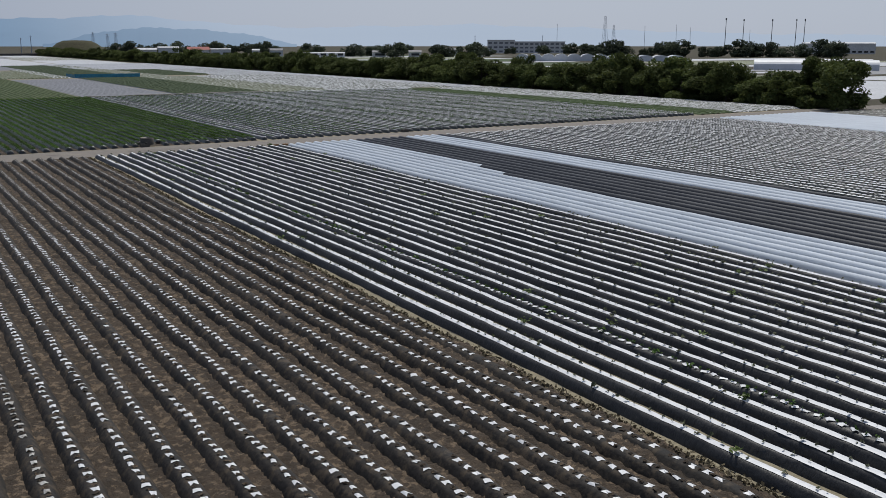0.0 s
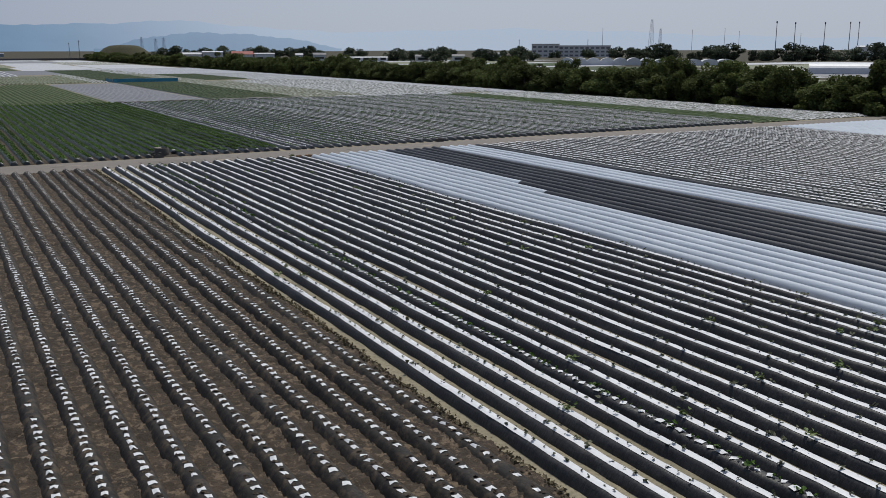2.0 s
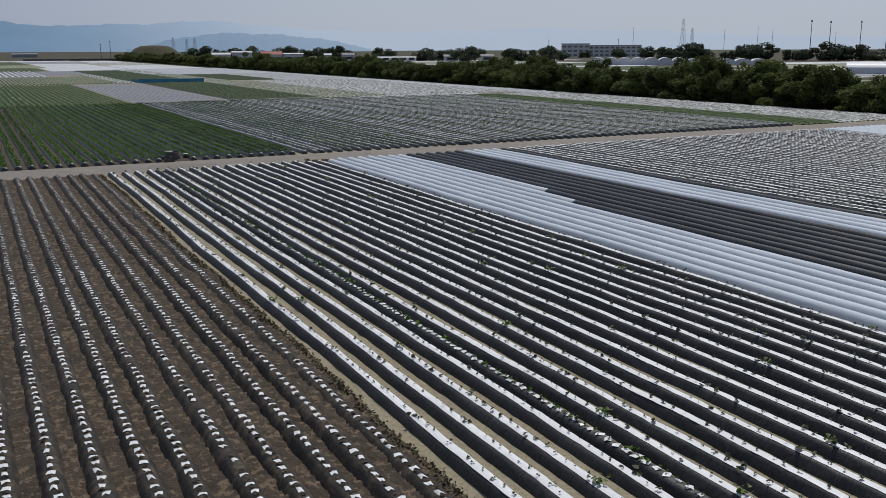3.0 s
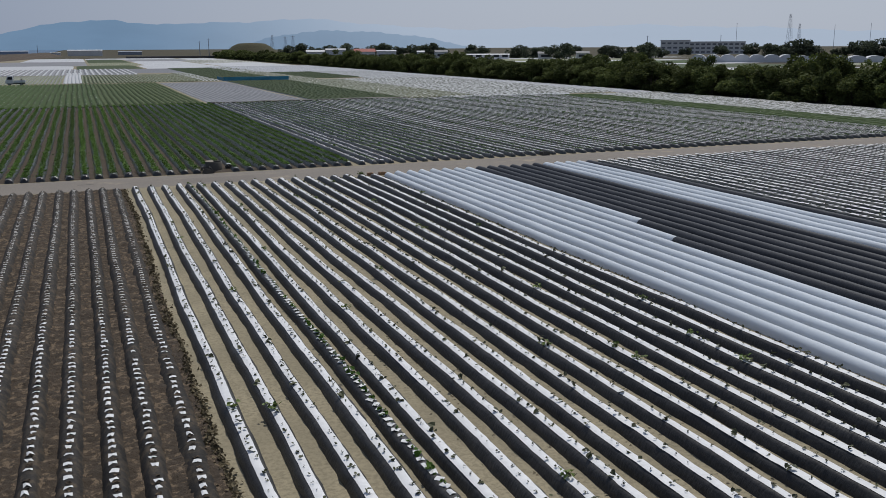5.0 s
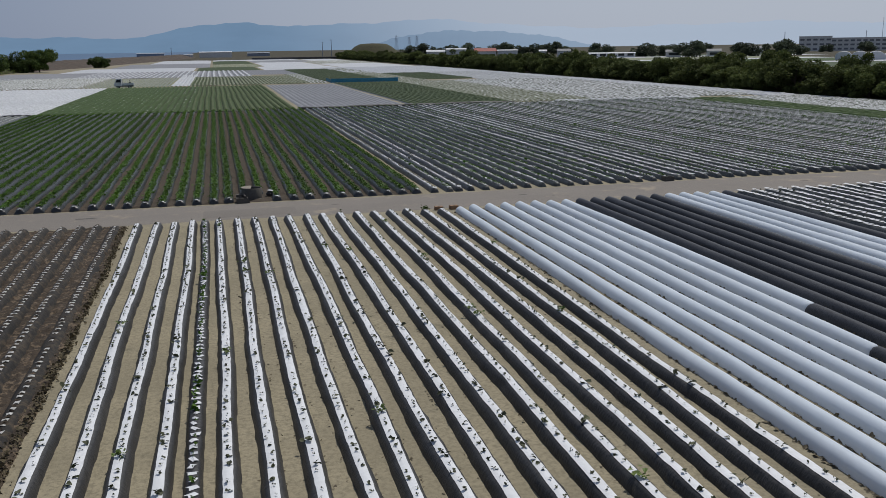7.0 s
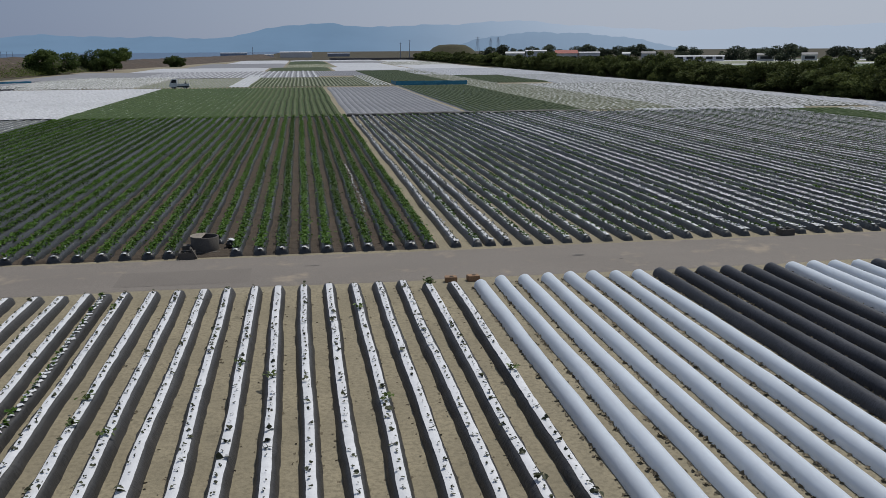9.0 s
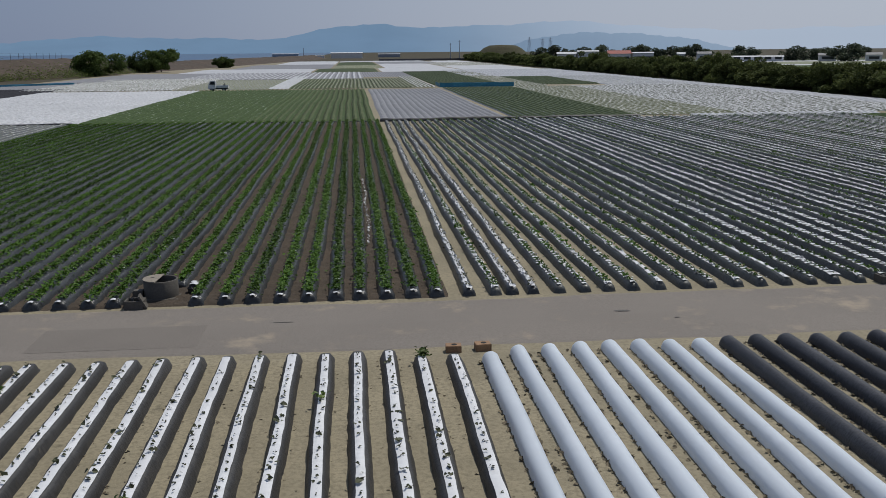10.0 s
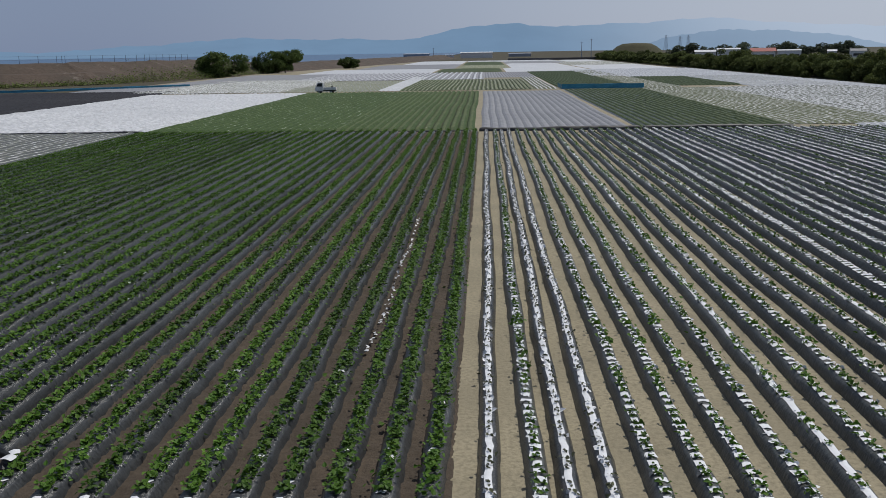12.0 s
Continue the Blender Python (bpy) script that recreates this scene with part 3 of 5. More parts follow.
def tunnel(x, y0, y1, seed, black, cut=None):
    """A low film tunnel; past cut it goes on in black net."""
    name = "low_tunnel"
    label = "low tunnel under black net" if black else "low tunnel under milky plastic film"
    if cut:
        label = "low tunnel half milky film, half black net"
    bed = empty(name, x, 0, 0, label=label, category="crop tunnel", group="low tunnels south of the road")

    def cover(a, b, m, s, word):
        v, f, _, _ = ridge(a, b, [(u * 0.92, z * 0.95) for u, z in ARC], 0.7, s, 0.02, 0.05, 0.16, 0.003)
        piece("cover", mesh_of("cover", v, f, m, smooth=True), bed, word)

    if cut:
        cover(cut, y1, M_CLEAR, seed, "milky plastic film")
        cover(y0, cut + 0.1, M_NET, seed, "black net")
    else:
        cover(y0, y1, M_NET if black else M_CLEAR, seed, "")
    r = np.random.default_rng(seed + 70)
    n = 1100
    ys = r.uniform(y0, y1, n)
    c = np.stack([r.choice([-1, 1], n) * (0.235 + np.abs(r.normal(0, 0.04, n))), ys, r.uniform(0.005, 0.04, n)], -1)
    v, f = leaves(c, r.uniform(0.03, 0.08, n), seed + 71, 0.55)
    e = piece("earth_skirt", mesh_of("earth_skirt", v, f, M_SKIRT), bed, "clods of earth along the foot")
    e["kind"] = "stuff"
    return bed


TUNNELS = [(29.0, 0, 0), (29.82, 0, 0), (30.64, 0, 0), (31.47, 0, 0), (32.28, 0, 0), (33.08, 0, 0), (33.92, 0, 49.0), (34.76, 0, 52.9), (35.58, 1, 0), (36.4, 1, 0),
           (37.22, 1, 0), (38.04, 1, 0), (38.88, 1, 0), (39.72, 1, 0), (40.6, 0, 0), (41.44, 0, 0), (42.28, 0, 0), (43.12, 0, 0), (43.96, 1, 0)]
for k, (x, dark, cut) in enumerate(TUNNELS):
    tunnel(x, 4.0, 72.9 + 0.5 * (k > 0) + 0.08 * math.sin(k * 5.1), 900 + 11 * k, dark, cut)


def dashed_bed_parts(y0, y1, seed, half, length, gap, lush, film, white=True, leaf=None, spread=0.04, n_leaf=3, size=0.034):
    v, f, mid, tall = ridge(y0, y1, PROF_BED, 0.6, seed, 0.02, 0.08, 0.26, 0.006)
    out = [("mulch_film", mesh_of("mulch_film", v, f, film, smooth=True), "black plastic film")]
    r = np.random.default_rng(seed + 3)
    spots = np.arange(y0 + 0.35, y1 - 0.25, gap)
    spots = spots + r.normal(0, 0.03, len(spots))
    if white:
        v, f = dashes(spots + gap / 2, mid, tall, 0.282, half, length, seed + 4, 0.06)
        out.append(("white_ribbon", mesh_of("white_ribbon", v, f, M_WHITE), "white film showing between plants"))
    keep = spots[r.random(len(spots)) < lush]
    vig = np.clip(r.lognormal(0, 0.35, len(keep)), 0.4, 1.8)
    s = np.repeat(vig, n_leaf)
    c = np.repeat(np.stack([mid(keep), keep, tall(keep) * 0.28 + 0.035], -1), n_leaf, 0)
    c = c + r.normal(0, 1, c.shape) * np.array([spread, spread * 1.1, 0.02]) * s[:, None]
    v, f = leaves(c, size * s * r.uniform(0.7, 1.25, len(s)), seed + 6, 0.5)
    out.append(("plants", mesh_of("plants", v, f, leaf or M_SEED), "rows of young plants"))
    return out


def make_bed(name, parts, x, label, group):
    bed = empty(name, x, 0, 0, label=label, category="crop bed", group=group)
    for n_, me, lab in parts:
        ob = piece(n_, me, bed, lab)
        if n_ in ("plants", "vines", "film_shreds") or (n_ == "white_ribbon" and (name != "striped_bed" or lab.startswith("short"))):
            ob["kind"] = "stuff"
    return bed


kinds = [dashed_bed_parts(SOUTH, 73.3, 1500 + 50 * k, 0.15, 0.27, 0.37, 0.95, M_WORN) for k in range(4)]
for k in range(44):
    make_bed("dashed_bed", kinds[(k * 7 + k // 3) % 4], 44.82 + 0.83 * k, "black film bed with white film between seedlings", "dashed beds south of the road")
# pale covered beds and dotted beds further east
v, f, _, _ = ridge(50, 73.2, ARC, 1.0, 1800, 0.02, 0.05, 0.2, 0.003)
pale = mesh_of("cover", v, f, M_CLEAR, smooth=True)
for k in range(20):
    bed = empty("low_tunnel", 81.5 + 0.83 * k, 0, 0, label="low tunnel under milky plastic film", category="crop tunnel", group="low tunnels further east")
    piece("cover", pale, bed)
for k in range(20):
    make_bed("dashed_bed", [(a, b, c_) for a, b, c_ in dashed_bed_parts(SOUTH, 49.2, 1900, 0.15, 0.27, 0.37, 0.95, M_WORN)] if k == 0 else last_kind, 81.5 + 0.83 * k, "black film bed with white film between seedlings", "dashed beds further east")
    if k == 0:
        last_kind = [(o.name.split(".")[0], o.data, "") for o in scene.objects if o.parent and o.parent.name.startswith("dashed_bed") and abs(o.parent.location.x - 81.5) < 0.01]

# ---- beds north of the road ----
N0, N1 = 79.2, 153.6


def vine_bed_parts(seed, lush):
    """A leafy bed: black film sides, vines over the crown with scraps of white film between."""
    v, f, mid, tall = ridge(N0, N1, [(u * 1.14, z) for u, z in PROF_BED], 0.45, seed, 0.025, 0.08, 0.22, 0.012)
    out = [("mulch_film", mesh_of("mulch_film", v, f, M_BLUISH, smooth=True), "wrinkled old black film")]
    r = np.random.default_rng(seed + 1)
    ys = np.arange(N0 + 0.05, N1, 0.34)
    v, f = dashes(ys[(r.random(len(ys)) < 0.12) | (ys < N0 + 0.2)], mid, tall, 0.285, 0.085, 0.15, seed + 2, 0.3)
    out.append(("white_ribbon", mesh_of("white_ribbon", v, f, M_WHITE), "scraps of white film"))
    plants = np.arange(N0 + 0.45, N1 - 0.1, 0.36)
    plants = plants + r.normal(0, 0.04, len(plants))
    vig = np.clip(r.normal(1, 0.22, len(plants)), 0.45, 1.5)
    k = int(36 * lush)
    s = np.repeat(vig, k)
    c = np.repeat(np.stack([mid(plants), plants, tall(plants) * 0.28 + 0.07], -1), k, 0)
    d = r.normal(0, 1, c.shape) * np.array([0.092, 0.098, 0.045]) * s[:, None]
    c = c + d
    c[:, 2] -= 1.2 * d[:, 0] ** 2
    v, f = leaves(c, 0.052 * r.uniform(0.6, 1.3, len(s)), seed + 3, 0.6)
    out.append(("vines", mesh_of("vines", v, f, M_LEAF), "fresh green leafy vines"))
    return out


vines = [vine_bed_parts(2200 + 40 * k, 1.0) for k in range(5)]
LEAFY_X = [28.22, 27.4, 26.58, 25.72, 24.9, 24.05, 23.18, 22.25, 21.4, 20.5]
LEAFY_X += [17.92, 17.15, 16.28, 15.4, 14.52, 13.62] + [12.75 - 0.87 * k for k in range(21)]
for k, x in enumerate(LEAFY_X):
    make_bed("leafy_bed", vines[(k * 3 + k // 4) % 5], x, "leafy green vines on an old black film bed", "leafy beds north of the road")
# two beds that begin behind the well
v, f, mid, tall = ridge(81.3, N1, PROF_BED, 0.45, 2500, 0.025, 0.08, 0.22, 0.009)
short = [("mulch_film", mesh_of("mulch_film", v, f, M_BLUISH, smooth=True), "wrinkled old black film")]
r = np.random.default_rng(2501)
pl = np.arange(81.7, N1 - 0.1, 0.36)
c = np.repeat(np.stack([mid(pl), pl, tall(pl) * 0.28 + 0.07], -1), 34, 0)
c = c + r.normal(0, 1, c.shape) * (0.075, 0.085, 0.045)
v, f = leaves(c, 0.056 * r.uniform(0.6, 1.3, len(c)), 2502, 0.6)
short.append(("vines", mesh_of("vines", v, f, M_LEAF), "fresh green leafy vines"))
for x in (19.62, 18.76):
    make_bed("leafy_bed", short, x, "leafy green vines on a bed behind the well", "leafy beds north of the road")


def shred_bed_parts(seed, lush, half=0.1, n_leaf=11, size=0.046, cut=False, film=M_BLUISH, slim=0.86):
    """A clean black bed, white ribbon half hidden under young plants, with shreds of film sticking up."""
    v, f, mid, tall = ridge(N0, N1, [(u * slim, z) for u, z in PROF_BED], 0.45, seed, 0.035, 0.08, 0.3, 0.01)
    out = [("mulch_film", mesh_of("mulch_film", v, f, film, smooth=True), "worn black film")]
    ys = np.arange(N0 + 0.08, N1 - 0.05, 0.25)
    if cut:
        v, f = dashes(np.arange(N0 + 0.22, N1 - 0.1, 0.34), mid, tall, 0.284, half, 0.22, seed + 2, 0.08, 0.75)
    else:
        v, f = strip(ys, mid, tall, 0.282, half, seed + 2, 0.012)
    out.append(("white_ribbon", mesh_of("white_ribbon", v, f, M_WHITE, smooth=True), "short pieces of white film" if cut else "white plastic ribbon"))
    r = np.random.default_rng(seed + 1)
    pl = np.arange(N0 + 0.4, N1 - 0.1, 0.34)
    pl = pl + r.normal(0, 0.04, len(pl))
    vig = np.clip(r.lognormal(-0.05, 0.4, len(pl)), 0.3, 1.7) * (r.random(len(pl)) < (lush if lush > 0.6 else 0.9))
    pl, vig = pl[vig > 0], vig[vig > 0]
    s = np.repeat(vig, n_leaf)
    c = np.repeat(np.stack([mid(pl), pl, tall(pl) * 0.28 + 0.035], -1), n_leaf, 0)
    c = c + r.normal(0, 1, c.shape) * np.array([0.055, 0.065, 0.022]) * s[:, None]
    v, f = leaves(c, size * s ** 0.5 * r.uniform(0.6, 1.25, len(s)), seed + 3, 0.45)
    out.append(("plants", mesh_of("plants", v, f, M_LEAF if lush > 0.6 else M_SEED), "young green plants"))
    few = 260
    at = np.sort(r.uniform(N0, N1, few))
    c = np.stack([mid(at) + r.choice([-1, 1], few) * r.uniform(0.05, 0.12, few), at, tall(at) * 0.28 + r.uniform(-0.01, 0.05, few)], -1)
    v, f = leaves(c, r.uniform(0.03, 0.075, few), seed + 5, 0.35)
    out.append(("film_shreds", mesh_of("film_shreds", v, f, M_WHITE), "shreds of white film"))
    return out


shreds = [shred_bed_parts(2700 + 40 * k, (0.95, 0.8, 0.95, 0.85)[k], 0.1 if k != 1 else 0.078, cut=k != 1, film=M_WORN) for k in range(4)]
bare = [shred_bed_parts(2900 + 40 * k, 0.59, 0.07, 7, 0.036) for k in range(2)]
sparse = [shred_bed_parts(3100 + 40 * k, 0.8, 0.165, 4, 0.036, True, M_WORN, 0.84) for k in range(4)]
SHRED_X = [29.28, 30.1, 30.72, 31.4, 32.25, 33.1, 33.92, 34.8, 35.68, 36.55, 37.42, 38.36, 39.24] + [40.1 + 0.87 * k for k in range(51)]
for k, x in enumerate(SHRED_X):
    make_bed("striped_bed", bare[k % 2] if k in (0, 2, 3) else (shreds if k < 15 or k % 5 in (1, 2) else sparse)[(k * 3 + k // 5) % 4], x, "black film bed with white ribbon and young plants", "striped beds north of the road")

r = np.random.default_rng(2600)
at = np.arange(87.5, 107, 0.16)
c = np.stack([26.15 + 0.05 * np.sin(at * 0.7) + r.normal(0, 0.03, len(at)), at + r.normal(0, 0.05, len(at)), 0.12 + np.abs(r.normal(0, 0.03, len(at)))], -1)
c = c[r.random(len(at)) < 0.8]
v, f = leaves(c, r.uniform(0.035, 0.075, len(c)), 2601, 0.6)
tagged(piece("torn_film", mesh_of("torn_film", v, f, M_WHITE)), "line of torn white film in a furrow", "film scraps", kind="stuff")

# dark end of the beds along the northern cross path
def low_field(name, x0, x1, y0, y1, top, side, label, spacing=0.88, height=0.26, step=2.0, seed=0, wide=0.62):
    """A whole field of beds too far off to tell apart: real ridges in one sheet."""
    r = np.random.default_rng(seed)
    rows = np.arange(x0 + spacing / 2, x1, spacing)
    ys = np.linspace(y0, y1, max(3, int((y1 - y0) / step)))
    sway = 0.06 * wave(seed, (60, 25, 9), (1, 0.6, 0.2))(ys)
    u = np.array([-0.5, -0.36, -0.16, 0.16, 0.36, 0.5]) * wide / 0.72
    z = np.array([0.0, 0.5, 1.0, 1.0, 0.5, 0.0]) * height
    vs, fs, ix = [], [], []
    ny = len(ys)
    i = np.arange(ny - 1)[:, None] * 6 + np.arange(5)[None]
    quad = np.stack([i, i + 1, i + 7, i + 6], -1).reshape(-1, 4)[:, ::-1]
    which = np.tile(np.array([0, 1, 1, 1, 0] if "dark" in name else [0, 1, 1, 0, 0] if "leafy" in name else [0, 0, 1, 0, 0]), ny - 1)
    for k, x in enumerate(rows):
        zz = z[None] * (1 + r.normal(0, 0.1, (ny, 1)))
        zz[[0, -1]] *= 0.4
        vs.append(np.stack([np.broadcast_to(x + sway[:, None] + u[None], (ny, 6)), np.broadcast_to(ys[:, None], (ny, 6)), zz], -1).reshape(-1, 3))
        fs.append(quad + k * ny * 6)
        ix.append(which)
    ob = piece(name, mesh_of(name, np.concatenate(vs), np.concatenate(fs), [side, top], np.concatenate(ix)))
    return tagged(ob, label, "crop field", kind="stuff")


ALLF = [
    ("dotted_field", -62, -5.6, 79.2, 155.6, M_F_DOTS, M_WORN, "far black beds dotted with white film and plants"),
    ("leafy_strip", 85.0, 91.0, 79.4, 153.8, M_F_GREEN, M_F_DARK, "far green strip of leafy rows"),
    ("white_field", 91.2, 104.5, 79.6, 153.8, M_F_WHITE, M_F_DOTS, "far pale rows under white film by the hedge"),
    ("white_field", 66, 89, 155.2, 158.3, M_F_WHITE, M_F_WHITE, "bright white film at the field corner"),
    ("white_field", 99.5, 104.5, 154.4, 420, M_F_WHITE, M_F_WHITE, "far beds under white film beside the hedge"),
    ("white_field", -36, -5.4, 157.2, 243, M_F_WHITE, M_F_WHITE, "far beds all under white film"),
    ("netted_field", -62, -44.4, 262, 299, M_F_GREY, M_F_GREY, "far grey netted rows by the levee"),
    ("dotted_field", 98.6, 128, 30, 73.0, M_F_DOTS, M_BLACK, "far black beds dotted with white film"),
    ("black_field", -120, -36.4, 155.4, 260, M_F_BLACK, M_F_BLACK, "far ground covered with black sheet"),
    ("leafy_field", -5.2, 14, 155.4, 243, M_F_MIXED, M_F_GREEN, "far rows of green plants with white film"),
    ("leafy_field", 14, 28.2, 155.4, 243, M_F_OLIVE, M_F_GREEN, "far pale green rows of plants"),
    ("netted_field", 28.8, 44.2, 155.4, 243, M_F_GREY, M_F_GREY, "far beds covered with grey net"),
    ("dark_field", 44.4, 59, 155.4, 246, M_F_DARK, M_BLUISH, "far dense dark green rows"),
    ("dotted_field", 59.2, 72, 158.5, 246, M_F_DOTS, M_F_PALE, "far rows dotted with white film"),
    ("white_field", 72.2, 99.4, 158.5, 246, M_F_WHITE, M_F_DOTS, "far pale rows under white film"),
    ("white_field", -44, -12, 249, 330, M_F_WHITE, M_F_DOTS, "far pale rows under white film"),
    ("netted_field", -12, 7.5, 249, 316, M_F_GREY, M_F_PALE, "far grey netted rows"),
    ("white_field", 7.6, 11.6, 249, 345, M_F_WHITE, M_F_WHITE, "far narrow strip of white film rows"),
    ("leafy_field", 11.8, 39, 249, 316, M_F_PALE, M_F_DARK, "far pale green rows of plants"),
    ("white_field", 39.2, 44, 249, 330, M_F_WHITE, M_F_PALE, "far white striped rows"),
    ("dark_field", 44.2, 60, 262, 398, M_F_DARK, M_F_GREEN, "far dense green rows behind the blue net"),
    ("dotted_field", 60.2, 68, 249, 398, M_F_DOTS, M_F_PALE, "far rows dotted with white film"),
    ("dark_field", 68.2, 82, 258, 320, M_F_DARK, M_F_GREEN, "far dense green rows"),
    ("dotted_field", 82.2, 99.4, 249, 320, M_F_DOTS, M_F_WHITE, "far rows dotted with white film"),
    ("white_field", 60.2, 99.4, 322, 420, M_F_WHITE, M_F_WHITE, "far beds all under white film"),
    ("striped_field", -24, 28, 318, 398, M_F_WHITE, M_F_GREY, "far striped rows of white film"),
    ("netted_field", 28.2, 44, 332, 398, M_F_GREY, M_F_GREY, "far grey netted rows"),
    ("netted_field", -56, -24.2, 300, 400, M_F_GREY, M_F_GREY, "far grey netted rows by the levee"),
]
for x0, x1, y0, y1 in ((-5.3, 28.4, 155.0, 243.5), (44.3, 59.1, 155.0, 246.5), (11.7, 39.1, 248.5, 316.5), (44.1, 60.1, 261, 399)):
    v, f = rough_sheet(x0, x1, y0, y1, 1.5, 0.01, int(y0), 0.02)
    tagged(piece("tilled_earth", mesh_of("tilled_earth", v, f, M_TILLED)), "brown tilled earth under far rows", "soil", kind="structure")
for k, (nm, x0, x1, y0, y1, top, side, lab) in enumerate(ALLF):
    wide = 1.76 if nm == "striped_field" else 0.88
    low_field(nm, x0, x1, y0, y1, top, side, lab, wide, 0.13 if "netted" in nm else 0.26, 2.5 if y0 > 200 else 1.2, 3000 + k, wide * 0.72)


# added black ridges stand for film ends and the shadow line at field ends
for x0, x1, yr, thick in ((28.6, 44.3, 154.9, 1.0), (44.5, 59.0, 154.9, 1.0), (-36.0, -5.6, 156.6, 0.55), (-5.0, 28.0, 154.8, 0.4)):
    v, f, _, _ = ridge(x0, x1, [(u * thick, z * thick) for u, z in ((-0.3, 0), (-0.24, 0.3), (0, 0.38), (0.24, 0.3), (0.3, 0))], 0.5, 5150 + int(x0), 0.05, 0.2, 0.3, 0.03)
    v = np.stack([v[:, 1], yr - v[:, 0], v[:, 2]], -1)
    tagged(piece("film_roll", mesh_of("film_roll", v, [q[::-1] for q in f], M_BLACK, smooth=True)), "long black ridge for film ends and their shadow", "film bundle", "film bundles")


def sheet_field(name, x0, x1, y0, y1, m, label, h=0.22):
    v, f = rough_sheet(x0, x1, y0, y1, 4.0, 0.03, int(abs(x0 * 7 + y0)), h)
    return tagged(piece(name, mesh_of(name, v, f, m)), label, "crop field", kind="stuff")


FARF = [
    (-40, 10, 401, 470, M_F_WHITE), (10.5, 36, 401, 470, M_F_DARK), (36.5, 70, 401, 470, M_F_WHITE), (70.5, 104, 424, 520, M_F_WHITE), (-30, 16, 474, 600, M_F_GREY), (16.5, 40, 474, 560, M_F_PALE),
    (40.5, 70, 474, 600, M_F_WHITE), (16.5, 40, 563, 700, M_F_DARK), (70.5, 106, 524, 640, M_F_DOTS), (-20, 16, 604, 760, M_F_WHITE), (40.5, 80, 604, 700, M_F_GREY), (80.5, 106, 644, 740, M_F_WHITE), (16.5, 80, 704, 760, M_F_WHITE),
]
for x0, x1, y0, y1, m in FARF:
    sheet_field("far_field", x0, x1, y0, y1, m, "very far field under film and net")
# fields past the hedge
PAST = [
    (128, 200, 88, 150, M_F_WHITE), (128, 210, 152, 180, M_F_PALE), (205, 300, 90, 150, M_F_WHITE), (128, 235, 184, 215, M_F_WHITE), (128, 250, 218, 262, M_F_PALE), (240, 420, 160, 214, M_F_GREY), (128, 270, 266, 292, M_F_WHITE),
    (128, 285, 296, 350, M_F_DARK), (128, 300, 354, 372, M_F_WHITE), (128, 320, 376, 440, M_F_GREEN), (128, 330, 444, 466, M_F_WHITE), (128, 340, 470, 540, M_F_PALE), (128, 400, 545, 575, M_F_WHITE), (128, 420, 580, 640, M_F_DARK),
    (290, 430, 220, 262, M_F_WHITE), (300, 440, 268, 330, M_F_PALE), (330, 480, 340, 380, M_F_WHITE),
]
for x0, x1, y0, y1, m in PAST:
    sheet_field("far_field", x0, x1, y0, y1, m, "far open field past the hedge", 0.1)

# ---- well, boxes and blocks by the road ----


def well(x, y):
    w = empty("well", x, y, 0, label="round concrete well with a half-open board lid", category="well")
    b = bmesh.new()
    n = 40
    R, r_, h = 0.63, 0.555, 0.7
    rings = [(R, 0), (R, h - 0.015), (R - 0.015, h), (r_ + 0.015, h), (r_, h - 0.015), (r_, 0.05)]
    vs = [[b.verts.new((q * math.cos(k / n * 6.28318), q * math.sin(k / n * 6.28318), z)) for k in range(n)] for q, z in rings]
    for a, c_ in zip(vs, vs[1:]):
        for k in range(n):
            b.faces.new((a[k], a[(k + 1) % n], c_[(k + 1) % n], c_[k]))
    part("ring", b, M_CONCRETE, w, "grey concrete ring", True)
    # shade inside the ring is put into this near-black disc
    b = bmesh.new()
    bmesh.ops.create_circle(b, cap_ends=True, segments=32, radius=r_ - 0.002, matrix=Matrix.Translation((0, 0, 0.06)))
    part("water", b, M_HOLE, w, "near-black disc for the shaded inside")
    # a half-round lid over the western half; a dark plate paints its finger hole's shade
    b = bmesh.new()
    a = np.linspace(math.radians(88), math.radians(262), 26)
    lo = [b.verts.new((0.645 * math.cos(t), 0.645 * math.sin(t), h + 0.006)) for t in a]
    hi = [b.verts.new((0.645 * math.cos(t), 0.645 * math.sin(t), h + 0.036)) for t in a]
    b.faces.new(hi)
    b.faces.new(lo[::-1])
    for k in range(len(a)):
        j = (k + 1) % len(a)
        b.faces.new((lo[k], lo[j], hi[j], hi[k]))
    lid = part("lid", b, M_BOARD, w, "weathered half-round board")
    b = box(-0.38, -0.24, 0.08, 0.14, h + 0.0365, h + 0.04)
    part("finger_hole", b, M_HOLE, lid)
    part("footing", box(-0.75, 0.72, -0.7, 0.5, -0.02, 0.07, 0.02), M_CONCRETE, w)
    part("step_block", box(-0.98, -0.62, -0.36, 0.02, 0.0, 0.34, 0.02), M_CONCRETE, w)
    return w


well(19.17, 80.45).scale = (0.88, 0.88, 0.88)


